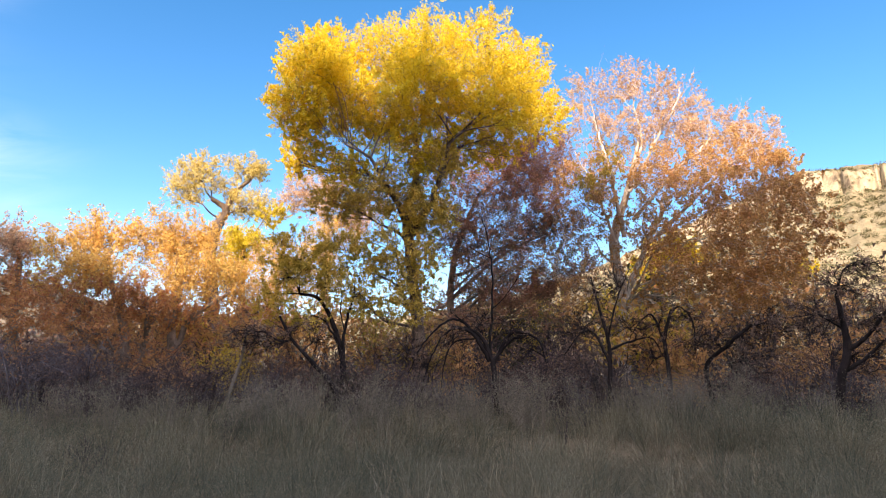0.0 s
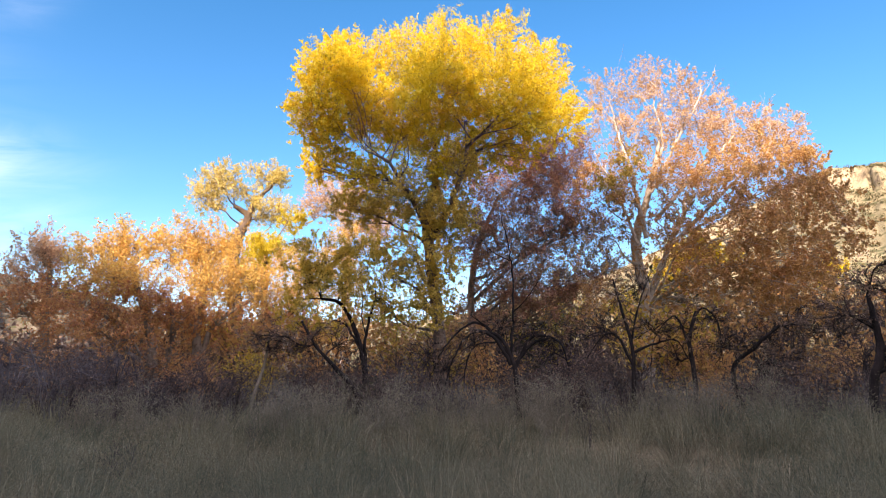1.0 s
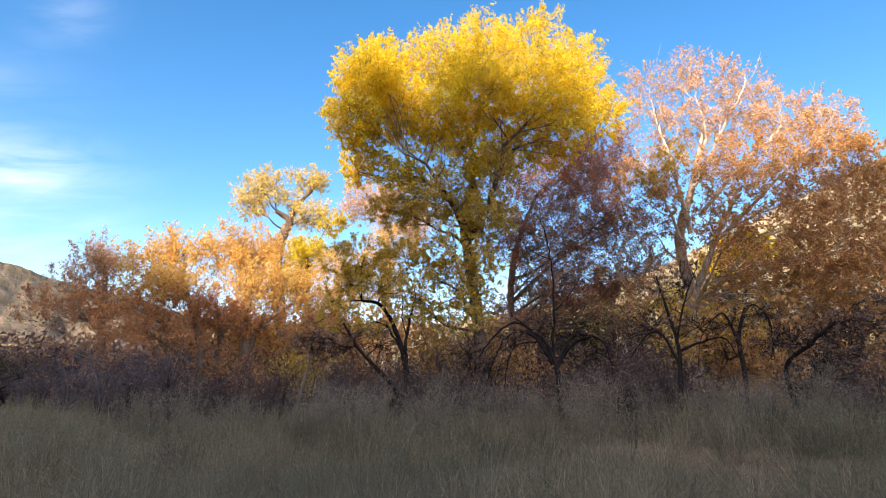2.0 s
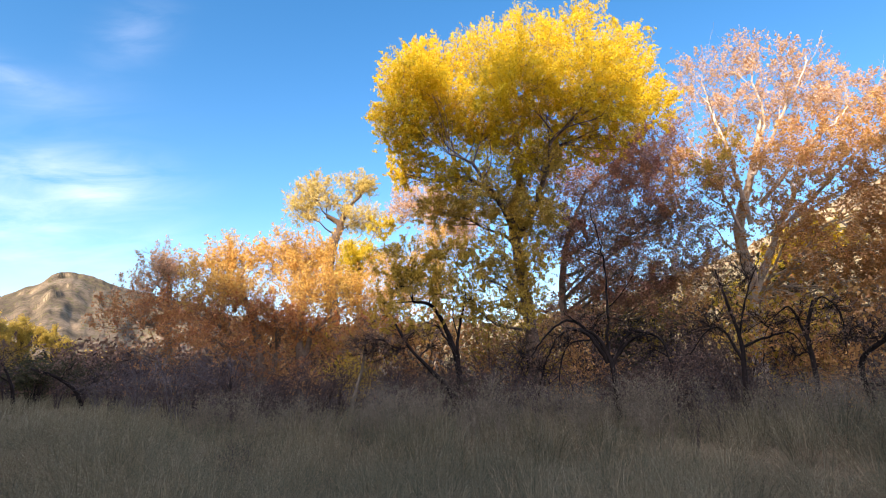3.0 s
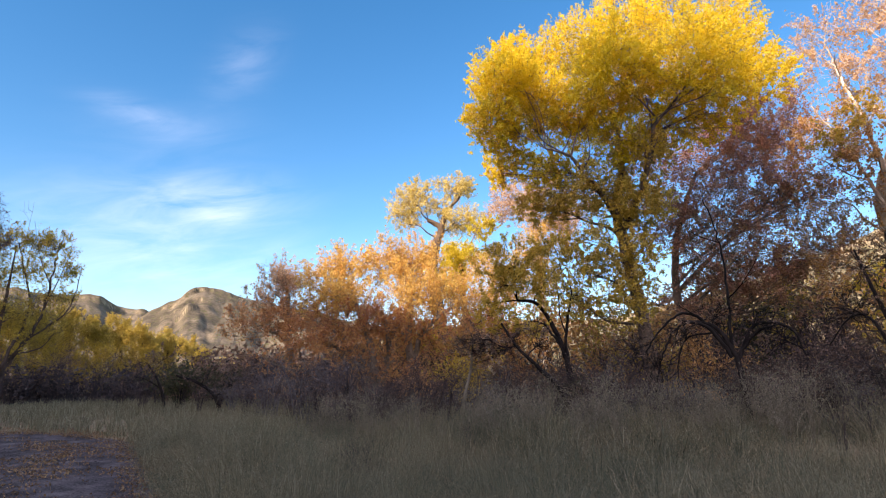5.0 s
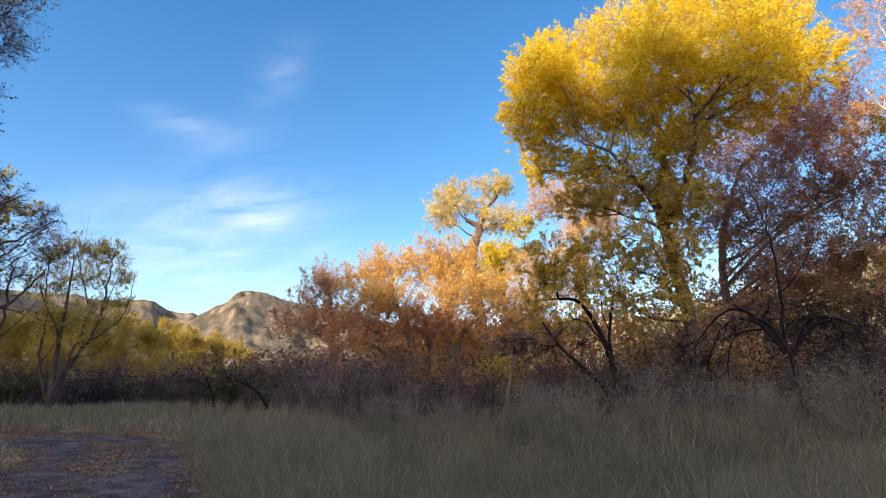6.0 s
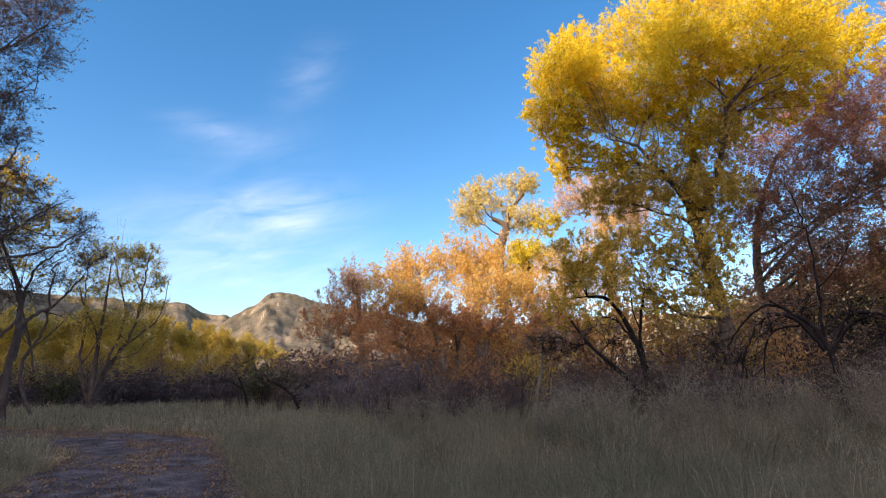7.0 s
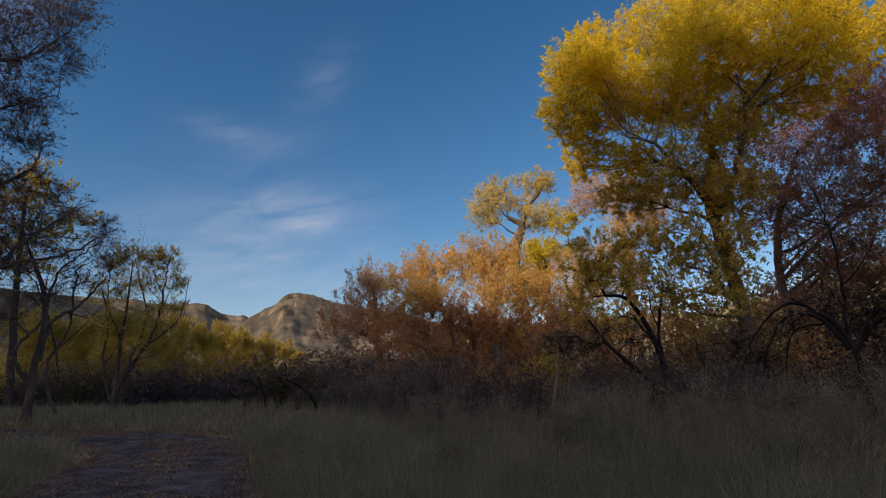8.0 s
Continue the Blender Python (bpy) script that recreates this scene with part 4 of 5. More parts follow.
     {0: ('crown', F_YELLOW)}, B_COTTON, size=0.1, clump=0.26, per=24, branches=12, twigs=5, seed=41)
tree('sycamore_tree', 'rust coloured sycamore standing in the thicket',
     [(8.66, 40.26, 0.00, 0.28), (8.75, 40.24, 3.99, 0.24), (8.43, 40.30, 6.39, 0.17)],
     [(8.83, 40.21, 6.59, 2.03, 1.46, 3200, 0),
      (6.67, 40.64, 6.41, 1.85, 1.39, 2400, 0),
      (9.94, 38.50, 4.66, 1.73, 1.31, 2600, 0),
      (4.84, 40.90, 5.17, 1.63, 1.22, 1600, 0)],
     {0: ('crown', F_ORANGE)}, B_BROWN, size=0.13, clump=0.28, branches=12, twigs=5, seed=43)

# ---- olive mesquite ----
tree('mesquite_tree', 'leaning mesquite with thin olive and ochre leaves',
     [(-3.07, 18.75, 0, 0.1), (-3.25, 18.72, 2.21, 0.09), (-3.55, 18.67, 3.3, 0.08), (-4.09, 18.55, 4.22, 0.06), (-4.72, 18.4, 4.37, 0.04)],
     [(-4.65, 18.42, 5.92, 1.14, 0.8, 4500, 0),
      (-5.2, 18.27, 4.91, 1.08, 0.75, 3800, 0),
      (-3.86, 18.6, 4.8, 0.87, 0.87, 3200, 0),
      (-3.46, 19.19, 6.12, 0.76, 0.72, 2200, 0),
      (-5.71, 18.12, 3.85, 0.82, 0.66, 1800, 0),
      (-4.38, 17.97, 3.58, 1.08, 0.65, 1500, 0),
      (-2.73, 18.8, 4.47, 0.76, 0.88, 1500, 0)],
     {0: ('crown', F_OLIVE)}, B_DARK, size=0.075, clump=0.3, branches=14, twigs=6, seed=47, stems=[[(-3.08, 18.75, 1.31, 0.07), (-2.98, 18.76, 2.95, 0.05), (-3.01, 18.76, 4.46, 0.03)]])

# ---- dark bare mesquites at the edge of the meadow ----
tree('mesquite_tree', 'dark nearly leafless mesquite with arching branches',
     [(1.53, 15.42, 0, 0.08), (1.45, 15.43, 1.56, 0.07), (1.33, 15.44, 2.3, 0.06), (0.98, 15.47, 2.91, 0.05), (0.28, 15.5, 3.09, 0.04)],
     [(0.29, 15.5, 2.67, 0.77, 0.4, 350, 0),
      (-0.47, 15.49, 1.98, 0.49, 0.52, 350, 0),
      (1.9, 15.38, 2.92, 0.62, 0.37, 300, 0),
      (1.07, 15.66, 3.16, 0.79, 0.31, 300, 0),
      (-0.96, 15.77, 2.44, 0.63, 0.47, 300, 0),
      (2.36, 15.42, 2.47, 0.54, 0.46, 300, 0)],
     {0: ('foliage', F_DRY)}, B_DARK, seed=53, droop=0.12, size=0.05, clump=0.35, branches=22, twigs=9, thin=1.15, wander=0.3, stems=[[(1.3, 15.45, 2.15, 0.05), (0.83, 15.48, 2.94, 0.04), (0.21, 15.5, 2.93, 0.03), (-0.32, 15.5, 2.21, 0.02), (-0.57, 15.49, 1.24, 0.01)], [(1.24, 15.45, 2.45, 0.04), (0.67, 15.49, 3.18, 0.04), (-0.03, 15.5, 3.08, 0.03), (-0.56, 15.49, 2.58, 0.02), (-0.89, 15.47, 1.75, 0.01)], [(1.39, 15.44, 2.01, 0.04), (1.9, 15.38, 2.89, 0.04), (2.54, 15.29, 2.8, 0.03), (2.77, 15.25, 2.1, 0.01)], [(1.06, 15.46, 2.76, 0.03), (0.52, 15.49, 2.75, 0.02), (0.14, 15.5, 2.14, 0.02), (0.07, 15.5, 1.39, 0.01)], [(1.3, 15.45, 2.38, 0.04), (1.46, 15.43, 3.69, 0.03), (1.53, 15.42, 5.13, 0.02), (1.35, 15.44, 6.64, 0.01)], [(1.39, 15.44, 2.15, 0.04), (1.9, 15.38, 2.76, 0.04), (2.35, 15.32, 2.84, 0.02)]])
tree('mesquite_tree', 'dark nearly leafless mesquite with arching branches',
     [(4.47, 15.36, 0, 0.07), (4.52, 15.35, 1.76, 0.06), (4.53, 15.34, 2.65, 0.05), (4.35, 15.4, 3.57, 0.04), (4.15, 15.45, 4.53, 0.02)],
     [(4.2, 15.44, 4.05, 0.63, 0.57, 300, 0),
      (5, 15.2, 3.1, 0.69, 0.37, 300, 0),
      (3.86, 15.53, 3.11, 0.62, 0.47, 300, 0),
      (4.79, 15.27, 4.35, 0.47, 0.62, 200, 0)],
     {0: ('foliage', F_DRY)}, B_DARK, seed=59, size=0.05, clump=0.35, branches=22, twigs=9, thin=1.15, wander=0.3, stems=[[(4.51, 15.35, 2.2, 0.04), (4.22, 15.43, 2.88, 0.03), (3.71, 15.56, 2.96, 0.02), (3.39, 15.64, 2.35, 0.01)], [(4.54, 15.34, 2.5, 0.04), (4.98, 15.2, 2.72, 0.03), (5.53, 15.02, 2.79, 0.02), (5.79, 14.92, 2.35, 0.01)], [(4.51, 15.35, 2.8, 0.03), (4.76, 15.28, 3.72, 0.02), (5.09, 15.17, 4.65, 0.01)]])
tree('mesquite_tree', 'dark nearly leafless mesquite with arching branches',
     [(5.98, 15.06, 0, 0.07), (5.98, 15.05, 1.92, 0.06), (5.94, 15.07, 2.8, 0.05), (6.15, 14.99, 3.58, 0.04)],
     [(5.75, 15.14, 3.18, 0.61, 0.46, 300, 0),
      (6.35, 14.9, 3.39, 0.6, 0.45, 300, 0),
      (6.61, 14.79, 2.64, 0.59, 0.44, 300, 0),
      (5.58, 15.21, 2.51, 0.6, 0.45, 300, 0)],
     {0: ('foliage', F_DRY)}, B_DARK, seed=61, size=0.05, clump=0.35, branches=22, twigs=9, thin=1.15, wander=0.3, stems=[[(5.97, 15.06, 2.5, 0.04), (5.76, 15.14, 3.26, 0.03), (5.5, 15.24, 3.42, 0.02), (5.16, 15.36, 2.81, 0.01), (5.01, 15.41, 2.06, 0.01)], [(6.08, 15.01, 3.4, 0.03), (6.37, 14.89, 3.62, 0.02), (6.59, 14.8, 3.16, 0.02), (6.62, 14.79, 2.35, 0.01)]])
tree('mesquite_tree', 'dark nearly leafless mesquite with arching branches',
     [(7.31, 14.79, 0, 0.07), (6.93, 14.98, 1.93, 0.06), (7.46, 14.72, 2.65, 0.05), (7.96, 14.45, 3.15, 0.04)],
     [(7.86, 14.85, 2.96, 0.74, 0.45, 500, 0),
      (8.66, 14.63, 3.25, 0.66, 0.44, 500, 0),
      (7.12, 14.89, 2.81, 0.6, 0.45, 300, 0),
      (8.12, 14.94, 2.24, 0.74, 0.53, 700, 0)],
     {0: ('foliage', F_DRY)}, B_DARK, seed=67, size=0.05, clump=0.35, branches=22, twigs=9, thin=1.15, wander=0.3)
tree('mesquite_tree', 'large black-barked mesquite with crooked limbs',
     [(8.43, 12.41, 0, 0.1), (8.55, 12.33, 1.56, 0.09), (8.73, 12.2, 2.38, 0.08), (8.72, 12.2, 2.99, 0.06), (8.69, 12.23, 3.61, 0.04)],
     [(8.71, 12.21, 3.8, 0.62, 0.37, 600, 0),
      (9.25, 11.81, 4.05, 0.49, 0.29, 500, 0),
      (8.3, 12.5, 3.14, 0.63, 0.5, 900, 0),
      (9.23, 11.83, 3.08, 0.54, 0.48, 900, 0),
      (9.5, 11.61, 2.59, 0.58, 0.46, 900, 0),
      (9.16, 12.5, 2.16, 0.62, 0.37, 600, 0)],
     {0: ('foliage', F_DRY)}, B_DARK, seed=71, size=0.05, clump=0.35, branches=22, twigs=9, thin=1.15, wander=0.3, stems=[[(8.73, 12.2, 2.38, 0.06), (9.04, 11.97, 2.73, 0.04), (9.35, 11.73, 3.19, 0.03)], [(8.6, 12.29, 1.91, 0.05), (8.94, 12.04, 2.14, 0.04), (9.29, 11.78, 2.6, 0.02)]])
tree('mesquite_tree', 'dark mesquite leaning low over the grass',
     [(-2.55, 15.8, 0, 0.07), (-2.92, 15.73, 1.35, 0.07), (-3.4, 15.63, 1.94, 0.06), (-4.03, 15.48, 2.6, 0.04), (-4.44, 15.37, 3.28, 0.03)],
     [(-4.12, 15.46, 2.83, 0.71, 0.46, 350, 0),
      (-4.73, 15.28, 2.5, 0.7, 0.4, 350, 0),
      (-3.45, 15.62, 2.7, 0.62, 0.47, 300, 0),
      (-5.45, 15.57, 2.66, 0.62, 0.37, 250, 0)],
     {0: ('foliage', F_DRY)}, B_DARK, seed=73, size=0.05, clump=0.35, branches=22, twigs=9, thin=1.15, wander=0.3)
tree('small_tree', 'small pale-trunked tree with a bare brown crown',
     [(-6.05, 16, 0, 0.06), (-5.84, 16.01, 1.2, 0.052), (-5.62, 16.03, 2.07, 0.042), (-5.55, 16.07, 2.86, 0.03)],
     [(-5.5, 16.08, 3.02, 0.74, 0.64, 500, 0),
      (-6.05, 15.89, 2.84, 0.57, 0.57, 350, 0),
      (-5.04, 16.24, 2.72, 0.58, 0.58, 300, 0),
      (-5.42, 16.11, 2.08, 0.64, 0.41, 250, 0)],
     {0: ('foliage', F_DRY)}, B_PALE, seed=79, size=0.05, clump=0.35, branches=14, twigs=7, thin=0.6)

# ---- trees by the track ----
tree('willow_tree', 'open many-stemmed tree with thin ochre leaves, in shade',
     [(-33.03, 18.80, 0.00, 0.160), (-33.04, 18.76, 1.97, 0.140), (-33.03, 18.79, 4.20, 0.110), (-32.97, 18.90, 6.85, 0.070), (-32.94, 18.95, 9.26, 0.030)],
     [(-31.98, 20.52, 9.40, 1.01, 1.07, 1800, 0),
      (-32.67, 19.99, 9.76, 0.95, 0.95, 1400, 0),
      (-31.68, 20.99, 8.37, 0.73, 0.93, 1200, 0),
      (-33.03, 18.78, 9.77, 1.07, 0.94, 1600, 0),
      (-33.27, 17.95, 9.30, 0.93, 0.93, 1400, 1),
      (-32.57, 19.57, 8.09, 1.26, 1.00, 1800, 1),
      (-31.79, 20.82, 6.95, 0.93, 0.99, 1400, 1),
      (-33.23, 18.43, 7.84, 1.20, 1.06, 1600, 1),
      (-33.45, 17.61, 7.41, 0.92, 1.15, 1200, 1),
      (-32.25, 20.10, 6.23, 1.25, 1.05, 1400, 1),
      (-32.92, 18.98, 5.85, 1.25, 1.05, 1200, 1),
      (-33.35, 17.79, 5.46, 0.92, 1.05, 900, 1),
      (-32.41, 19.84, 4.54, 1.05, 0.85, 720, 1),
      (-32.04, 20.80, 5.25, 0.86, 0.86, 720, 1)],
     {0: ('crown', F_OLIVE), 1: ('lower_crown', F_OLD_GOLD)}, B_SHADE, seed=83, size=0.09, clump=0.28, branches=22, twigs=9, thin=0.85, fill=0.1, per=10, rise_up=1.0, stems=[[(-33.00, 18.85, 1.28, 0.130), (-32.71, 19.34, 3.56, 0.100), (-32.35, 19.94, 5.55, 0.070), (-32.00, 20.49, 7.98, 0.045), (-31.92, 20.62, 9.95, 0.020)], [(-33.00, 18.84, 1.97, 0.110), (-32.62, 19.49, 4.21, 0.080), (-32.46, 19.76, 6.56, 0.050), (-32.43, 19.81, 10.05, 0.020)], [(-33.10, 18.66, 1.20, 0.100), (-33.21, 18.26, 3.55, 0.080), (-33.37, 17.76, 5.78, 0.050), (-33.50, 17.50, 8.07, 0.020)], [(-33.11, 18.64, 1.97, 0.090), (-33.14, 18.59, 4.52, 0.070), (-33.29, 18.12, 6.79, 0.045), (-33.31, 18.08, 9.85, 0.020)], [(-32.91, 19.00, 2.66, 0.080), (-32.29, 20.03, 4.38, 0.055), (-31.67, 21.00, 6.26, 0.035), (-31.46, 21.31, 8.39, 0.015)], [(-32.71, 19.34, 3.56, 0.040), (-32.07, 20.39, 4.05, 0.030), (-31.68, 20.98, 4.72, 0.015)]])
tree('cottonwood_tree', 'tall shaded cottonwood, nearly bare, with scattered withered leaves',
     [(-25.56, 8.69, 0.00, 0.300), (-25.65, 8.44, 3.75, 0.270), (-25.80, 7.96, 6.82, 0.230), (-25.90, 7.63, 10.06, 0.190), (-26.10, 6.93, 14.07, 0.150), (-26.24, 6.35, 18.87, 0.080)],
     [(-25.40, 10.54, 17.41, 1.53, 1.39, 1440, 0),
      (-25.34, 9.32, 17.79, 1.66, 1.52, 1980, 0),
      (-24.87, 10.52, 19.23, 1.42, 1.28, 1440, 0),
      (-25.43, 9.07, 15.22, 1.59, 1.06, 1440, 0),
      (-25.87, 10.70, 16.10, 1.38, 0.83, 684, 0),
      (-25.68, 9.83, 13.56, 1.18, 1.18, 864, 0),
      (-25.50, 8.88, 13.84, 1.30, 1.17, 1080, 0),
      (-25.35, 9.28, 11.96, 1.26, 1.01, 864, 0),
      (-26.00, 10.39, 12.04, 0.91, 0.78, 396, 0),
      (-25.33, 9.34, 10.02, 1.36, 0.99, 864, 0),
      (-25.85, 10.76, 10.33, 1.15, 0.89, 432, 0),
      (-25.46, 10.38, 8.66, 1.48, 0.86, 576, 0),
      (-25.86, 11.98, 9.64, 1.16, 0.77, 288, 0),
      (-25.36, 13.00, 9.02, 1.02, 0.64, 216, 0),
      (-25.66, 8.41, 16.26, 1.35, 1.35, 1260, 0),
      (-25.94, 7.50, 16.61, 1.63, 1.63, 1620, 0),
      (-25.78, 8.03, 12.54, 1.53, 1.53, 1260, 0),
      (-25.70, 8.28, 9.31, 1.47, 1.47, 1080, 0),
      (-25.86, 7.76, 18.63, 1.68, 1.40, 1620, 0),
      (-26.34, 5.93, 15.06, 1.85, 1.85, 1620, 0),
      (-26.20, 6.53, 10.87, 1.74, 1.74, 1620, 0),
      (-25.41, 9.13, 7.66, 1.08, 0.72, 468, 0),
      (-25.18, 9.75, 6.62, 1.19, 0.71, 360, 0)],
     {0: ('crown', F_DRY)}, B_SHADE, seed=89, size=0.085, clump=0.26, branches=34, twigs=11, thin=1.15, fill=0.05, per=9, rise_up=0.25, wander=0.08, stems=[[(-25.69, 8.30, 4.55, 0.130), (-25.51, 8.86, 6.07, 0.100), (-25.21, 9.67, 7.29, 0.070), (-25.31, 10.75, 8.48, 0.050), (-25.24, 12.11, 9.82, 0.025)], [(-25.64, 8.46, 3.35, 0.120), (-25.42, 9.09, 5.45, 0.090), (-25.31, 9.97, 6.79, 0.065), (-25.32, 11.48, 7.91, 0.045), (-25.15, 13.40, 8.87, 0.020)], [(-25.80, 7.97, 7.25, 0.110), (-25.62, 8.52, 9.36, 0.080), (-25.51, 9.44, 10.57, 0.050), (-25.85, 10.75, 12.08, 0.020)], [(-25.90, 7.62, 9.38, 0.110), (-25.76, 8.09, 12.07, 0.080), (-25.67, 9.01, 13.44, 0.050), (-26.05, 10.28, 14.68, 0.020)], [(-25.96, 7.41, 11.15, 0.110), (-25.79, 8.00, 14.01, 0.080), (-25.58, 9.25, 15.90, 0.055), (-25.41, 10.78, 17.41, 0.025)], [(-26.10, 6.93, 14.07, 0.100), (-25.89, 7.66, 16.69, 0.070), (-25.62, 9.14, 18.49, 0.045), (-25.42, 10.49, 19.75, 0.020)]])
tree('cottonwood_tree', 'shaded bare-limbed cottonwood leaning beside a gravel track',
     [(-28.39, 12.44, 0.00, 0.170), (-28.39, 12.45, 2.93, 0.150), (-28.34, 12.57, 4.17, 0.130), (-28.64, 12.62, 5.99, 0.110), (-29.05, 12.17, 7.56, 0.080), (-29.35, 11.44, 9.34, 0.040)],
     [(-29.39, 11.34, 9.32, 1.27, 1.27, 572, 0),
      (-29.04, 12.21, 8.65, 1.26, 1.12, 572, 0),
      (-28.57, 13.26, 8.24, 1.25, 0.98, 572, 0),
      (-27.99, 14.45, 8.95, 1.12, 0.84, 440, 0),
      (-27.72, 14.97, 7.87, 0.97, 0.78, 396, 0),
      (-28.21, 14.01, 6.93, 1.24, 0.83, 528, 0),
      (-28.67, 13.06, 6.31, 1.10, 0.82, 440, 0),
      (-29.24, 11.71, 6.20, 1.10, 1.10, 528, 0),
      (-28.95, 11.10, 5.10, 1.08, 1.08, 528, 0),
      (-28.98, 11.01, 7.35, 1.09, 0.95, 528, 0)],
     {0: ('foliage', F_DRY)}, B_SHADE, seed=90, size=0.08, clump=0.28, branches=34, twigs=11, thin=1.15, fill=0.05, per=8, rise_up=0.5, wander=0.1, stems=[[(-28.34, 12.57, 3.18, 0.110), (-28.33, 13.08, 4.92, 0.085), (-28.09, 13.81, 5.94, 0.060), (-27.83, 14.75, 7.00, 0.030)], [(-28.41, 12.41, 1.97, 0.100), (-28.75, 11.60, 3.90, 0.080), (-28.71, 12.21, 5.10, 0.065), (-28.68, 12.79, 6.97, 0.050), (-28.38, 13.90, 8.50, 0.035), (-27.87, 15.31, 9.38, 0.015)], [(-28.42, 13.59, 0.89, 0.080), (-28.46, 13.50, 3.21, 0.070), (-28.50, 13.65, 5.30, 0.055), (-28.52, 13.84, 7.50, 0.040), (-28.56, 13.99, 8.95, 0.020)], [(-28.45, 13.52, 2.70, 0.050), (-28.73, 12.91, 4.73, 0.040), (-29.04, 12.46, 6.80, 0.030)]])
tree('cottonwood_tree', 'tall golden cottonwood seen through bare branches',
     [(-42.50, 17.59, 0.00, 0.250), (-42.69, 17.14, 6.85, 0.200), (-42.79, 16.89, 11.38, 0.150), (-42.84, 16.76, 14.95, 0.080)],
     [(-43.14, 15.96, 15.59, 1.66, 1.46, 1100, 0),
      (-42.62, 17.32, 16.51, 1.46, 1.34, 1000, 0),
      (-42.74, 17.01, 13.98, 1.85, 1.44, 1200, 0),
      (-42.12, 18.48, 15.50, 1.25, 1.25, 700, 0),
      (-41.68, 19.46, 13.38, 1.44, 1.23, 700, 0),
      (-42.18, 18.36, 12.39, 1.63, 1.43, 800, 0),
      (-41.80, 20.37, 14.26, 1.04, 1.17, 420, 0),
      (-42.97, 16.43, 11.70, 1.83, 1.63, 900, 0),
      (-43.66, 14.47, 14.07, 2.06, 1.85, 1200, 0),
      (-42.43, 17.76, 9.94, 1.81, 1.41, 700, 0),
      (-43.43, 15.17, 10.76, 2.02, 1.82, 900, 0)],
     {0: ('crown', F_OLIVE)}, B_BROWN, seed=92, size=0.17, clump=0.26, branches=12, twigs=5, per=16, rise_up=0.9)
tree('small_tree', 'dark bent little tree, leaning over',
     [(-25.14, 22.89, 0, 0.08), (-25.24, 22.78, 1.3, 0.07), (-25.47, 22.52, 2.22, 0.05), (-25.8, 22.15, 3, 0.03)],
     [(-25.79, 22.16, 2.84, 0.94, 0.75, 200, 0),
      (-25.22, 22.81, 3.3, 0.96, 0.7, 240, 0),
      (-26.24, 21.62, 2.39, 0.68, 0.56, 120, 0)],
     {0: ('crown', F_DRY)}, B_DARK, seed=97, size=0.09, clump=0.3, branches=12, twigs=6)
tree('small_tree', 'dark bent little tree, leaning over',
     [(-20.46, 21.94, 0, 0.09), (-20.68, 21.73, 1.26, 0.08), (-21.29, 21.14, 1.97, 0.06), (-21.95, 20.45, 2.32, 0.04)],
     [(-21.67, 20.75, 2.12, 0.73, 0.45, 120, 0),
      (-20.91, 21.51, 2.37, 0.85, 0.57, 200, 0),
      (-20.2, 22.18, 1.93, 0.86, 0.69, 200, 0)],
     {0: ('crown', F_DRY)}, B_DARK, seed=101, size=0.08, clump=0.3, branches=12, twigs=6)

# ---- yellow grove beyond the meadow ----
tree('cottonwood_tree', 'slim yellow-green cottonwood in a dense grove',
     [(-50.17, 32.9, 0, 0.2), (-50.28, 32.75, 3.15, 0.16), (-50.48, 32.43, 6.24, 0.09)],
     [(-50.73, 32.04, 7.17, 1.11, 1.33, 4617, 0),
      (-50.23, 32.82, 6.24, 1.19, 1.46, 4617, 0),
      (-49.71, 31.78, 4.63, 1.44, 1.65, 4617, 1),
      (-48.65, 31.58, 3.1, 1.41, 1.39, 3385, 1)],
     {0: ('crown', F_GROVE), 1: ('lower_crown', F_OLIVE)}, B_BROWN, seed=200, size=0.125, clump=0.34, branches=9, twigs=5, per=18, rise_up=1.2, group='yellow grove')
tree('cottonwood_tree', 'slim yellow-green cottonwood in a dense grove',
     [(-50.77, 35.59, 0, 0.2), (-50.87, 35.44, 3.17, 0.16), (-51.11, 35.1, 6.96, 0.09)],
     [(-51.38, 34.7, 7.95, 1.08, 1.53, 4617, 0),
      (-50.83, 35.51, 6.97, 1.16, 1.67, 4617, 0),
      (-50.37, 34.4, 5.27, 1.41, 1.89, 4617, 1),
      (-49.31, 34.19, 3.64, 1.38, 1.59, 3385, 1)],
     {0: ('crown', F_GROVE), 1: ('lower_crown', F_OLIVE)}, B_BROWN, seed=201, size=0.125, clump=0.34, branches=9, twigs=5, per=18, rise_up=1.2, group='yellow grove')
tree('cottonwood_tree', 'slim yellow-green cottonwood in a dense grove',
     [(-48.01, 35.98, 0, 0.2), (-48.1, 35.87, 3.09, 0.16), (-48.3, 35.6, 6.17, 0.09)],
     [(-48.58, 35.22, 7.13, 1.06, 1.2, 4617, 0),
      (-48, 35.99, 6.17, 1.13, 1.31, 4617, 0),
      (-47.59, 34.87, 4.52, 1.38, 1.48, 4617, 1),
      (-46.55, 34.6, 2.94, 1.35, 1.25, 3385, 1)],
     {0: ('crown', F_GROVE), 1: ('lower_crown', F_OLIVE)}, B_BROWN, seed=202, size=0.125, clump=0.34, branches=9, twigs=5, per=18, rise_up=1.2, group='yellow grove')
tree('cottonwood_tree', 'slim yellow-green cottonwood in a dense grove',
     [(-49.93, 40.04, 0, 0.2), (-50.01, 39.94, 3.16, 0.16), (-50.23, 39.66, 6.72, 0.09)],
     [(-50.54, 39.26, 7.77, 1.15, 1.36, 4617, 0),
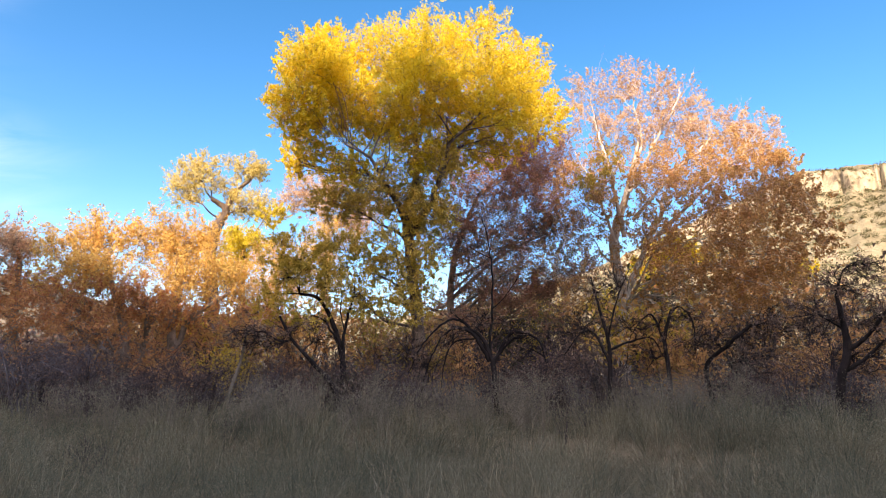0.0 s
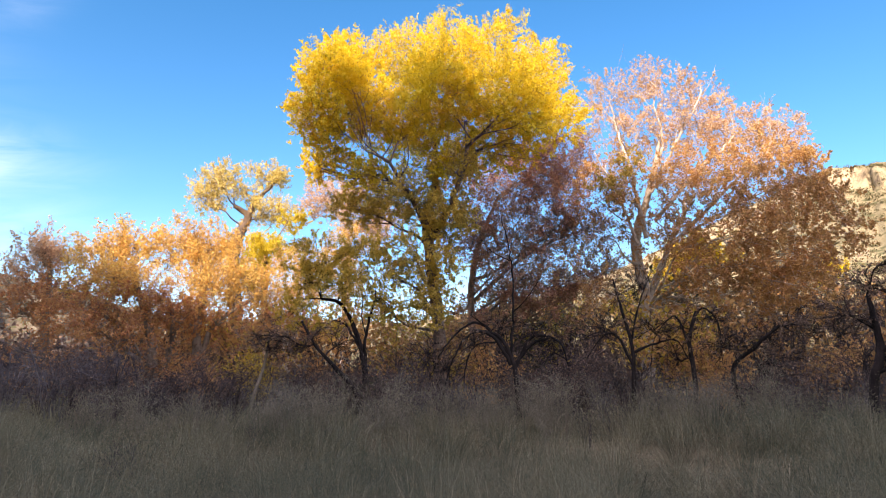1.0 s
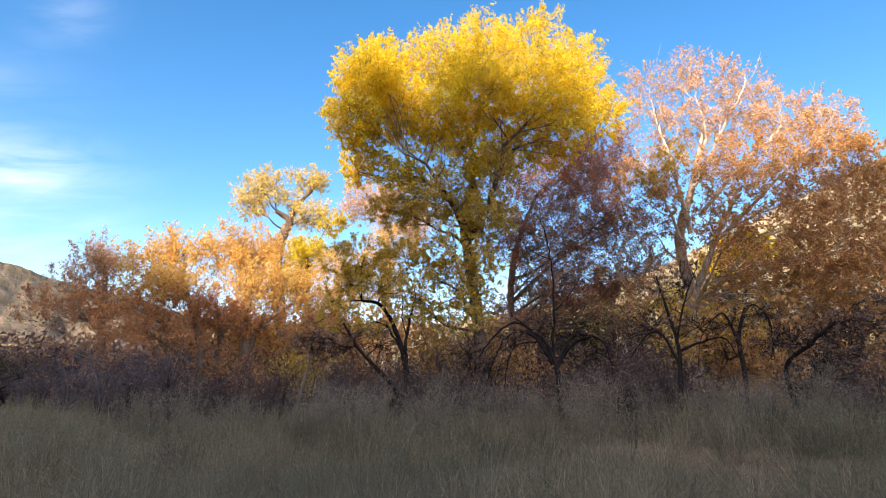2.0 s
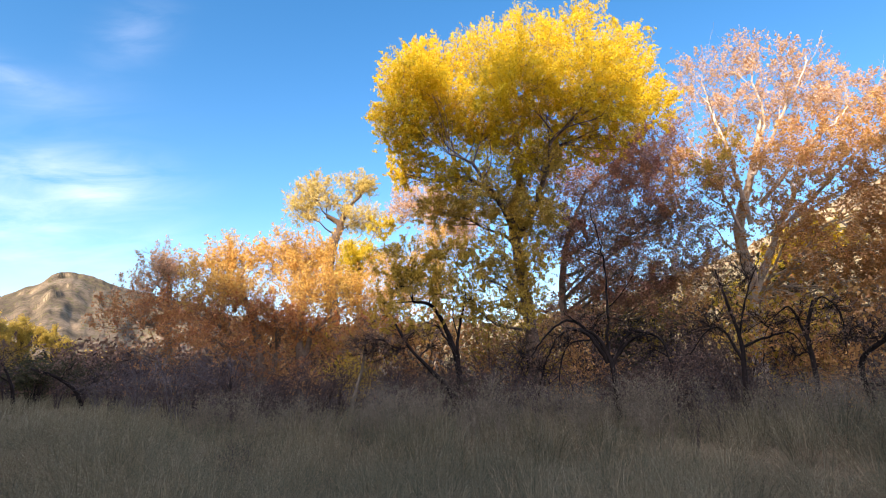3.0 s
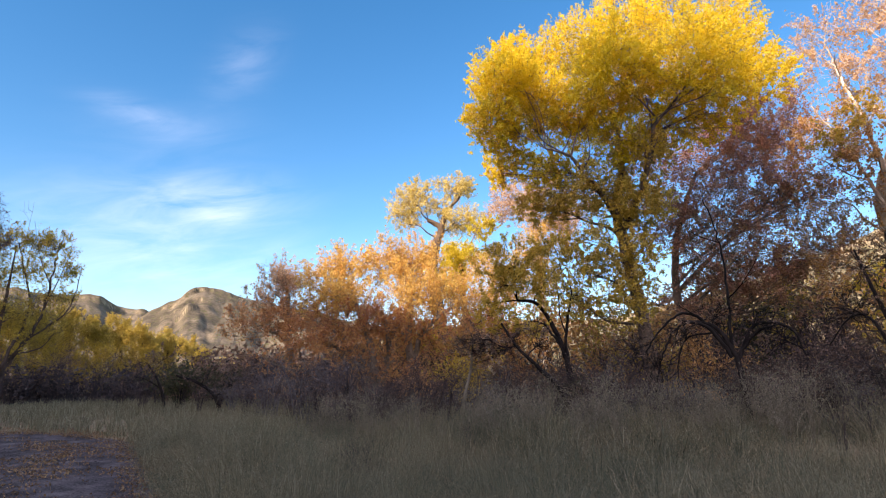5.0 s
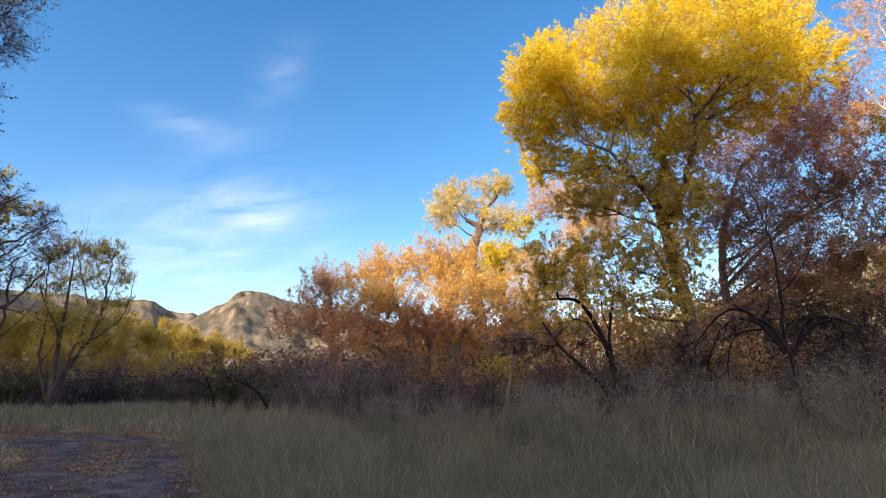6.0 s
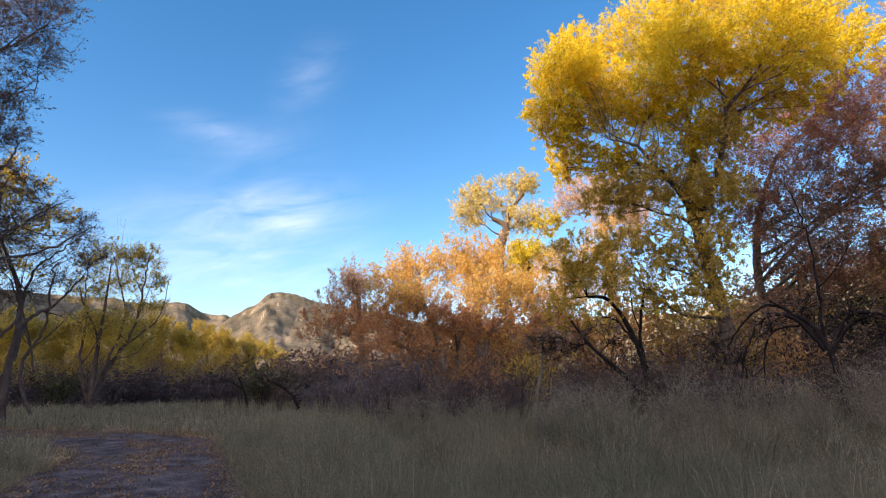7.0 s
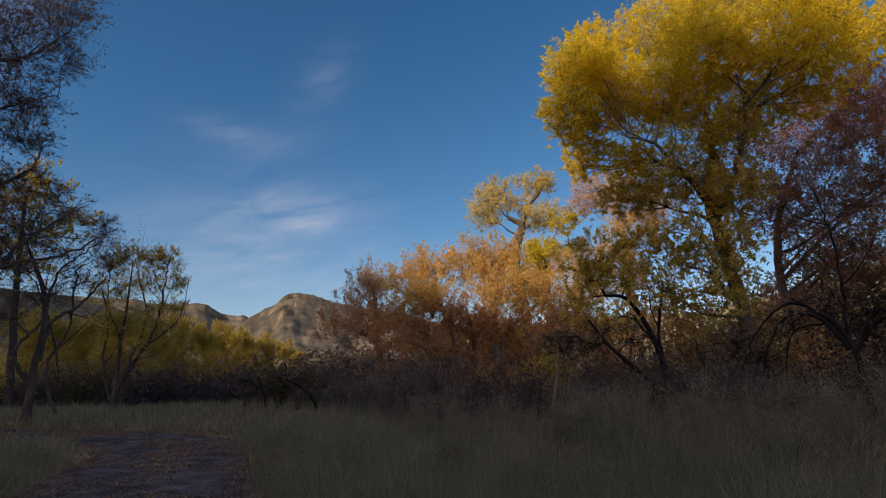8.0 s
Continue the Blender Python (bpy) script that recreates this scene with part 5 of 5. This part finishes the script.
      (-49.89, 40.09, 6.73, 1.23, 1.49, 4617, 0),
      (-49.57, 38.88, 4.93, 1.49, 1.69, 4617, 1),
      (-48.52, 38.6, 3.22, 1.46, 1.42, 3385, 1)],
     {0: ('crown', F_GROVE), 1: ('lower_crown', F_OLIVE)}, B_BROWN, seed=203, size=0.125, clump=0.34, branches=9, twigs=5, per=18, rise_up=1.2, group='yellow grove')
tree('cottonwood_tree', 'slim yellow-green cottonwood in a dense grove',
     [(-45.68, 38.9, 0, 0.2), (-45.75, 38.82, 3.02, 0.16), (-45.93, 38.61, 5.86, 0.09)],
     [(-46.24, 38.24, 6.85, 1.09, 1.11, 4617, 0),
      (-45.59, 39.01, 5.86, 1.16, 1.21, 4617, 0),
      (-45.29, 37.81, 4.17, 1.41, 1.37, 4617, 1),
      (-44.27, 37.47, 2.56, 1.38, 1.15, 3385, 1)],
     {0: ('crown', F_GROVE), 1: ('lower_crown', F_OLIVE)}, B_BROWN, seed=204, size=0.125, clump=0.34, branches=9, twigs=5, per=18, rise_up=1.2, group='yellow grove')
tree('cottonwood_tree', 'slim yellow-green cottonwood in a dense grove',
     [(-45.8, 41.79, 0, 0.2), (-45.85, 41.74, 3.03, 0.16), (-46.01, 41.56, 5.42, 0.09)],
     [(-46.34, 41.19, 6.46, 1.31, 1.09, 4617, 0),
      (-45.63, 41.97, 5.42, 1.4, 1.19, 4617, 0),
      (-45.42, 40.72, 3.68, 1.7, 1.35, 4617, 1),
      (-44.4, 40.35, 2.01, 1.67, 1.13, 3385, 1)],
     {0: ('crown', F_GROVE), 1: ('lower_crown', F_OLIVE)}, B_BROWN, seed=205, size=0.125, clump=0.34, branches=9, twigs=5, per=18, rise_up=1.2, group='yellow grove')
tree('cottonwood_tree', 'slim yellow-green cottonwood in a dense grove',
     [(-42.87, 41.98, 0, 0.2), (-42.9, 41.95, 2.94, 0.16), (-43.03, 41.82, 4.61, 0.09)],
     [(-43.36, 41.47, 5.62, 1.11, 0.94, 4617, 0),
      (-42.64, 42.21, 4.6, 1.19, 1.03, 4617, 0),
      (-42.48, 40.95, 2.93, 1.44, 1.16, 4617, 1),
      (-41.49, 40.53, 1.31, 1.41, 0.98, 3385, 1)],
     {0: ('crown', F_GROVE), 1: ('lower_crown', F_OLIVE)}, B_BROWN, seed=206, size=0.125, clump=0.34, branches=9, twigs=5, per=18, rise_up=1.2, group='yellow grove')
tree('cottonwood_tree', 'slim yellow-green cottonwood in a dense grove',
     [(-49.43, 30.34, 0, 0.2), (-49.53, 30.17, 3.12, 0.16), (-49.76, 29.81, 6.55, 0.09)],
     [(-49.98, 29.43, 7.44, 1.05, 1.38, 4617, 0),
      (-49.53, 30.18, 6.56, 1.13, 1.51, 4617, 0),
      (-48.95, 29.2, 5.01, 1.37, 1.71, 4617, 1),
      (-47.89, 29.02, 3.54, 1.34, 1.44, 3385, 1)],
     {0: ('crown', F_GROVE), 1: ('lower_crown', F_OLIVE)}, B_BROWN, seed=207, size=0.125, clump=0.34, branches=9, twigs=5, per=18, rise_up=1.2, group='yellow grove')
tree('cottonwood_tree', 'slim yellow-green cottonwood in a dense grove',
     [(-52.13, 29.71, 0, 0.2), (-52.24, 29.51, 3.2, 0.16), (-52.49, 29.07, 7.19, 0.09)],
     [(-52.7, 28.68, 8.08, 1.15, 1.4, 4617, 0),
      (-52.28, 29.45, 7.2, 1.23, 1.54, 4617, 0),
      (-51.66, 28.5, 5.61, 1.49, 1.74, 4617, 1),
      (-50.59, 28.37, 4.1, 1.46, 1.46, 3385, 1)],
     {0: ('crown', F_GROVE), 1: ('lower_crown', F_OLIVE)}, B_BROWN, seed=208, size=0.125, clump=0.34, branches=9, twigs=5, per=18, rise_up=1.2, group='yellow grove')
tree('cottonwood_tree', 'slim yellow-green cottonwood in a dense grove',
     [(-54.9, 28.82, 0, 0.2), (-55.01, 28.59, 3.29, 0.16), (-55.24, 28.16, 6.8, 0.09)],
     [(-55.44, 27.76, 7.7, 1.31, 1.41, 4617, 0),
      (-55.04, 28.54, 6.81, 1.4, 1.55, 4617, 0),
      (-54.38, 27.63, 5.22, 1.71, 1.76, 4617, 1),
      (-53.3, 27.55, 3.71, 1.67, 1.48, 3385, 1)],
     {0: ('crown', F_GROVE), 1: ('lower_crown', F_OLIVE)}, B_BROWN, seed=209, size=0.125, clump=0.34, branches=9, twigs=5, per=18, rise_up=1.2, group='yellow grove')
tree('cottonwood_tree', 'slim yellow-green cottonwood in a dense grove',
     [(-54.19, 25.76, 0, 0.2), (-54.3, 25.52, 3.26, 0.16), (-54.51, 25.08, 6.56, 0.09)],
     [(-54.68, 24.7, 7.41, 1.3, 1.59, 4617, 0),
      (-54.34, 25.44, 6.57, 1.4, 1.75, 4617, 0),
      (-53.62, 24.61, 5.07, 1.7, 1.98, 4617, 1),
      (-52.55, 24.55, 3.65, 1.67, 1.67, 3385, 1)],
     {0: ('crown', F_GROVE), 1: ('lower_crown', F_OLIVE)}, B_BROWN, seed=210, size=0.125, clump=0.34, branches=9, twigs=5, per=18, rise_up=1.2, group='yellow grove')
tree('cottonwood_tree', 'slim yellow-green cottonwood in a dense grove',
     [(-54.97, 24.05, 0, 0.2), (-55.08, 23.79, 3.28, 0.16), (-55.3, 23.28, 6.97, 0.09)],
     [(-55.46, 22.9, 7.8, 1.42, 1.56, 4617, 0),
      (-55.15, 23.62, 6.99, 1.52, 1.71, 4617, 0),
      (-54.39, 22.85, 5.5, 1.85, 1.94, 4617, 1),
      (-53.32, 22.83, 4.1, 1.81, 1.63, 3385, 1)],
     {0: ('crown', F_GROVE), 1: ('lower_crown', F_OLIVE)}, B_BROWN, seed=211, size=0.125, clump=0.34, branches=9, twigs=5, per=18, rise_up=1.2, group='yellow grove')

# ---- brush under the trees ----
EDGE, BACK = "brush at the meadow edge", "brush among the trees"
BRUSH = [
    shrub("bare_shrub", "tangled leafless shrub with twigs tinted as in purplish shade", 2.3, 1.5, 24, 160, B_BROWN, F_DRY, 0.05, 301, group=EDGE, radius=0.013, twigs=8),
    shrub("grey_shrub", "dense grey-twigged bare shrub", 2.0, 1.6, 28, 160, B_TWIG, F_SAGE, 0.045, 302, group=EDGE, radius=0.011, twigs=9),
    shrub("brown_shrub", "brown brush with a few withered leaves", 2.6, 1.4, 22, 600, B_BROWN, F_DRY, 0.06, 303, group=EDGE, radius=0.012, twigs=8),
    shrub("dark_shrub", "dark leafy bush deep in the shade", 2.2, 1.5, 14, 2200, B_DARK, F_GREEN, 0.09, 304, group=EDGE, radius=0.014, twigs=6),
    shrub("russet_shrub", "russet leaved bush under the trees", 2.8, 1.6, 14, 1300, B_BROWN, F_BROWN, 0.11, 305, group=BACK, radius=0.014, twigs=7),
    shrub("olive_shrub", "olive leaved willow brush", 3.0, 1.5, 14, 1400, B_BROWN, F_OLIVE, 0.11, 306, group=BACK, radius=0.013, twigs=7),
]
BRUSH.append(shrub("dead_shrub", "sprawling dead shrub with long pale grey arching branches", 2.7, 2.6, 26, 60, B_TWIG, F_DRY, 0.05, 307, group=EDGE, arch=1.1, radius=0.02, twigs=11))
used = [False] * len(BRUSH)


def plant(kinds, used_, which, x, y, scale, rng):
    """Set one shrub of a kind down at a place, turned at random."""
    m = Matrix.LocRotScale((x, y, float(land(x, y))), Euler((rng.uniform(-0.06, 0.06), rng.uniform(-0.06, 0.06), rng.uniform(0, 6.28))), None)
    ob = kinds[which]
    if used_[which]:
        ob = copy_thing(ob, m)
    else:
        ob.matrix_basis = m
        used_[which] = True
    ob.scale = (scale * rng.uniform(0.9, 1.15), scale * rng.uniform(0.9, 1.15), scale)
    return ob


rng = np.random.default_rng(77)
# front row of low brush, then taller rows between the trunks
for k in range(48):
    b = -47 + k * 1.95 + rng.uniform(-0.7, 0.7)
    x, y = spot(b, 16.6 + 1.6 * rng.uniform(0, 1) + (6.0 * max(0, (b - 30) / 17)) + 11.0 * min(1, max(0, (b - 39) / 4)))
    plant(BRUSH, used, int(rng.choice([0, 1, 2], p=[0.48, 0.25, 0.27])), x, y, rng.uniform(0.7, 1.05), rng)
for k in range(50):
    b = -48 + k * 2.02 + rng.uniform(-0.8, 0.8)
    x, y = spot(b, rng.uniform(18.5, 23.5) + (9.0 * max(0, (b - 30) / 22)) + 9.0 * min(1, max(0, (b - 39) / 4)))
    tall = rng.uniform(1.0, 1.5) if b < 8 else rng.uniform(0.7, 1.05)
    odds = [0.25, 0.12, 0.27, 0.06, 0.2, 0.1] if b < 30 else [0.45, 0.2, 0.35, 0.0, 0.0, 0.0]
    plant(BRUSH, used, int(rng.choice([0, 1, 2, 3, 4, 5], p=odds)), x, y, tall, rng)
for k in range(48):
    b = -50 + k * 2.1 + rng.uniform(-0.9, 0.9)
    x, y = spot(b, rng.uniform(27, 35) + (14.0 * max(0, (b - 30) / 30)))
    tall = rng.uniform(2.2, 3.0) if b < 0 else rng.uniform(1.5, 2.2) if b < 31 else rng.uniform(0.9, 1.3)
    odds = [0.35, 0.5, 0.1, 0.05, 0.0] if b < -12 or b > 30 else [0.1, 0.3, 0.1, 0.35, 0.15]
    plant(BRUSH, used, int(rng.choice([0, 2, 3, 4, 5], p=odds)), x, y, tall, rng)
# big grey bushes where the meadow bends round
for b, d, sc in ((35.5, 19.0, 1.0), (38.8, 20.5, 0.95), (32.0, 18.6, 0.95)):
    plant(BRUSH, used, 6, *spot(b, d), sc * 0.85, rng)
# willow brush in front of the yellow grove and behind it
for k in range(34):
    x, y = spot(40 + k * 1.2 + rng.uniform(-0.4, 0.4), rng.uniform(44, 55))
    plant(BRUSH, used, int(rng.choice([0, 2, 3, 5], p=[0.3, 0.42, 0.14, 0.14])), x, y, rng.uniform(1.1, 1.9), rng)
for k in range(26):
    x, y = spot(36 + k * 1.8 + rng.uniform(-0.6, 0.6), rng.uniform(63, 76))
    plant(BRUSH, used, int(rng.choice([2, 5], p=[0.7, 0.3])), x, y, rng.uniform(1.4, 2.0), rng)



def thicket(name, label, count, near, far, left, right, tall, size, material, seed):
    """Dense far brush that nobody could count: leaves and twigs in rounded heaps."""
    g = np.random.default_rng(seed)
    heaps = 150
    b, d = np.radians(g.uniform(right, left, heaps)), g.uniform(near, far, heaps)
    x, y = -np.sin(b) * d, np.cos(b) * d
    h = tall * g.uniform(0.55, 1.1, heaps)
    k = g.integers(0, heaps, count)
    o = unit(g.normal(0, 1, (count, 3))) * g.uniform(0.3, 1, (count, 1)) ** 0.5
    o[:, 2] = np.abs(o[:, 2])
    c = np.stack([x[k] + o[:, 0] * h[k] * 0.8, y[k] + o[:, 1] * h[k] * 0.8, land(x[k], y[k]) + o[:, 2] * h[k]], 1)
    ob = mesh_part(name, leaf_mesh(name, c, size, g), material, smooth=False)
    return tagged(ob, label, "brush", kind="stuff")


# the F_TANGLE heaps carry the dark of the shade in their colour
thicket("thicket", "dense brush closing the view under the trees, darkened as in shade", 34000, 35, 46, 42, -52, 3.4, 0.24, F_TANGLE, 601)
thicket("thicket", "dense russet brush under the sycamores", 30000, 26, 38, 30, -52, 2.6, 0.2, F_UNDER, 602)
thicket("thicket", "brush below a yellow grove, coloured dark as in shade", 26000, 48, 62, 84, 34, 3.2, 0.28, F_TANGLE, 603)
thicket("thicket", "tangle of dead brush among the trunks, in a shade-dark colour", 34000, 18.5, 25, 34, -50, 1.6, 0.085, F_TANGLE, 604)
thicket("thicket", "tall dull brush behind the sycamores", 24000, 40, 54, 46, 22, 4.6, 0.3, F_UNDER, 605)

# ---- dry weeds standing at the edge of the grass ----
WEEDS = [
    shrub("dry_weed", "tall pale dry weed with feathery seed heads", 1.5, 0.5, 12, 420, B_PALE, F_SAGE, 0.028, 401, "weed", "dry weeds", 0.3, 0.006, 6),
    shrub("dry_weed", "bushy straw-coloured dry weed", 1.15, 0.6, 16, 420, B_PALE, F_SAGE, 0.028, 402, "weed", "dry weeds", 0.4, 0.005, 7),
    shrub("twiggy_weed", "small reddish brown twiggy weed in the grass", 1.0, 0.45, 12, 120, B_BROWN, F_DRY, 0.02, 403, "weed", "dry weeds", 0.2, 0.006, 6),
]
used_w = [False] * len(WEEDS)
for k in range(105):
    b = rng.uniform(-46, 38)
    d = rng.uniform(12.6, 15.4) + (7.0 * max(0, (b - 30) / 17))
    x, y = spot(b, d)
    plant(WEEDS, used_w, int(rng.choice([0, 1, 2], p=[0.4, 0.48, 0.12])), x, y, rng.uniform(0.75, 1.2), rng)
for b, d, s in ((31.0, 9.5, 0.9), (29.4, 9.9, 0.75), (-12, 11.5, 1.0), (20, 12, 0.8)):
    plant(WEEDS, used_w, 2, *spot(b, d), s, rng)


for b, d, sc in ((7.3, 14.2, 1.45), (5.8, 14.5, 1.2), (12.0, 14.6, 1.3), (14.5, 14.4, 1.2), (-8.0, 14.4, 1.2), (-10.2, 14.6, 1.35), (-13.0, 14.4, 1.15), (-6.0, 14.6, 1.3), (19.0, 14.8, 1.2)):
    plant(WEEDS, used_w, 0, *spot(b, d), sc, rng)


# ---- grass ----
def blades(name, label, x, y, height, width, lean, material, seed):
    """Bent tapering blades of grass, three faces each, at the given places."""
    g = np.random.default_rng(seed)
    n = len(x)
    base = np.stack([x, y, land(x, y) - 0.02], 1)
    a = g.uniform(0, 2 * np.pi, n)
    side = np.stack([np.cos(a), np.sin(a), np.zeros(n)], 1) * (width * g.uniform(0.6, 1.3, n))[:, None] * 0.5
    bend = lean * height[:, None] * g.uniform(0.4, 1.3, (n, 1))
    up = np.stack([np.zeros(n), np.zeros(n), height], 1)
    mid = base + up * 0.6 + bend * 0.35
    tip = base + up + bend * 1.0
    tip[:, 2] -= 0.25 * np.linalg.norm(bend, axis=1)
    v = np.stack([base - side, base + side, mid + side * 0.75, mid - side * 0.75, tip], 1).reshape(-1, 3)
    i = np.arange(n)[:, None] * 5
    ob = mesh_part(name, raw_mesh(name, v, [i + np.array([0, 1, 2, 3]), i + np.array([3, 2, 4])]), material, smooth=False)
    return tagged(ob, label, "grass", kind="stuff")


def meadow(name, label, tufts, per, near, far, left, right, tall, width, spread, material, seed, keep=1.0, seeds=0, chaff=0.03, clumps=0):
    """Tufts of grass in a sector of the meadow, off the track. With clumps the tufts gather in rounded hummocks whose blades
    arch outwards, with thin places between them."""
    g = np.random.default_rng(seed)

    def places(n):
        b = np.radians(g.uniform(right, left, n))
        d = np.sqrt(g.uniform(near ** 2, far ** 2, n))
        return -np.sin(b) * d, np.cos(b) * d
    x, y = places(tufts)
    dome, outx, outy = np.full(tufts, 0.85), np.zeros(tufts), np.zeros(tufts)
    if clumps:
        cx, cy = places(clumps)
        big = g.uniform(0.45, 1.1, clumps)
        k = g.integers(0, clumps, tufts)
        gather = g.uniform(0, 1, tufts) < 0.86
        ox, oy = g.normal(0, 0.55, tufts) * big[k], g.normal(0, 0.55, tufts) * big[k]
        x, y = np.where(gather, cx[k] + ox, x), np.where(gather, cy[k] + oy, y)
        r = np.hypot(ox, oy) / big[k]
        dome = np.where(gather, (0.55 + 0.6 * big[k]) * (0.3 + 0.85 * np.exp(-r * r * 1.1)), 0.38)
        outx, outy = np.where(gather, ox / big[k], 0), np.where(gather, oy / big[k], 0)
    hum = fbm(x, y, 0.28, 3, 21)
    away = off_track(x, y)
    ok = (away > TRACK_WIDE - 0.1 + 0.5 * g.uniform(0, 1, tufts)) & (g.uniform(0, 1, tufts) < keep + 0.6 * hum)
    x, y, hum, away, dome, outx, outy = (v[ok] for v in (x, y, hum, away, dome, outx, outy))
    n = len(x)
    edge = 0.58 + 0.42 * smooth(TRACK_WIDE, TRACK_WIDE + 1.1, away)
    h0 = tall * (dome + 0.3 * hum) * edge * g.uniform(0.75, 1.2, n)
    out = g.normal(0, 1, (n, per, 2))
    far_out = np.linalg.norm(out, axis=2)
    wind = np.stack([g.normal(0, 0.22, n) + outx * 0.85, g.normal(0, 0.22, n) + outy * 0.85, np.zeros(n)], 1)[:, None]
    lean = np.concatenate([out * spread, np.zeros((n, per, 1))], 2) + wind
    px = (x[:, None] + out[..., 0] * 0.09).ravel()
    py = (y[:, None] + out[..., 1] * 0.09).ravel()
    hh = (h0[:, None] * g.uniform(0.45, 1.1, (n, per)) * np.clip(1.15 - 0.22 * far_out, 0.4, 1.1)).ravel()
    hh = np.maximum(hh, 0.06)
    if seeds:
        # feathery seed heads: a haze of tiny chaff round the upper blades
        k = g.integers(0, len(px), seeds)
        up = g.uniform(0.5, 1.02, seeds) * hh[k]
        c = np.stack([px[k], py[k], land(px[k], py[k]) + up], 1) + lean.reshape(-1, 3)[k] * (hh[k] * 0.7)[:, None] + g.normal(0, 0.05, (seeds, 3))
        ob = mesh_part("seed_haze", leaf_mesh("seed_haze", c, chaff, g), material, smooth=False)
        tagged(ob, "feathery pale seed heads over the bunch grass", "grass", kind="stuff")
    return blades(name, label, px, py, hh, np.full(n * per, width), lean.reshape(-1, 3), material, seed + 1)


STRAW, SEEDY = "tall bleached bunch grass, dry and feathery", "tall greyish green bunch grass going to seed"
meadow("meadow_grass", STRAW, 1700, 46, 3.0, 9.5, 74, -46, 0.85, 0.005, 1.1, G_STRAW, 501, 0.9, 130000, 0.013, 95)
meadow("meadow_grass", SEEDY, 1500, 46, 3.0, 9.5, 74, -46, 0.78, 0.005, 1.1, G_GREEN, 511, 0.9, 140000, 0.013, 75)
meadow("meadow_grass", "withered brown grass lying between the tufts", 900, 40, 3.0, 15, 74, -48, 0.5, 0.007, 1.2, G_BROWN, 571, 0.9, 30000, 0.018, 110)
meadow("meadow_grass", STRAW, 2300, 26, 9.5, 17, 76, -50, 0.95, 0.0085, 0.8, G_STRAW, 521, 0.85, 110000, 0.022, 150)
meadow("meadow_grass", SEEDY, 1900, 26, 9.5, 17, 76, -50, 0.88, 0.0085, 0.75, G_GREEN, 531, 0.85, 110000, 0.022, 110)
meadow("meadow_grass", "thick bank of bleached grass beside the track", 1000, 30, 7, 20, 52, 37, 0.95, 0.008, 0.7, G_STRAW, 581, 1.0, 70000, 0.02, 70)
meadow("meadow_grass", "far stand of pale dry grass", 3600, 12, 16, 46, 82, 28, 0.72, 0.03, 0.4, G_STRAW, 541, 1.0, 50000, 0.05)
meadow("seeding_grass", "pale arching grass stalks rising over the meadow", 700, 12, 3.5, 12, 60, -46, 0.95, 0.005, 1.0, G_PALE, 561, 0.6)
# grass on the other side, behind the filming spot
meadow("meadow_grass", "short dry grass along the track", 900, 14, 2.5, 16, 310, 80, 0.55, 0.012, 0.4, G_STRAW, 551)

# ---- fallen leaves and stones on the track ----
rng = np.random.default_rng(88)
n = 260000
x, y = -rng.uniform(0, 36, n), rng.uniform(-3, 20, n)
d = off_track(x, y)
drift = 0.8 * fbm(x, y, 0.7, 4, 6) + 0.6 * smooth(TRACK_WIDE - 0.7, TRACK_WIDE, d) + 0.5 * np.exp(-(d / 0.45) ** 2)
ok = (d < TRACK_WIDE + 1.6) & (np.hypot(x, y) > 2) & (drift + rng.uniform(-0.5, 0.5, n) > 0.3)
x, y = x[ok], y[ok]
c = np.stack([x, y, land(x, y) + 0.062 - 0.05 * smooth(0.9, 2.0, d[ok]) + rng.uniform(0, 0.012, len(x))], 1)
ob = mesh_part("leaf_litter", leaf_mesh("leaf_litter", c, 0.05, rng), L_LITTER, smooth=False)
tagged(ob, "scattered fallen yellow and brown leaves on the track", "fallen leaves", kind="stuff")

n = 24000
x, y = -rng.uniform(0, 34, n), rng.uniform(-3, 19, n)
ok = (off_track(x, y) < TRACK_WIDE) & (np.hypot(x, y) > 2)
x, y = x[ok], y[ok]
n = len(x)
s = rng.uniform(0.012, 0.045, n)
dirs = np.array([(1, 0, 0), (-0.5, 0.87, 0), (-0.5, -0.87, 0), (0, 0, 0.7)])
v = np.stack([x, y, land(x, y) + 0.045], 1)[:, None] + dirs[None] * s[:, None, None] * rng.uniform(0.6, 1.3, (n, 4, 1))
i = np.arange(n)[:, None] * 4
ob = mesh_part("gravel", raw_mesh("gravel", v.reshape(-1, 3), np.vstack([i + np.array(f) for f in ((0, 1, 3), (1, 2, 3), (2, 0, 3))])), M_ROAD, smooth=False)
tagged(ob, "loose grey stones strewn over the track", "gravel", kind="stuff")
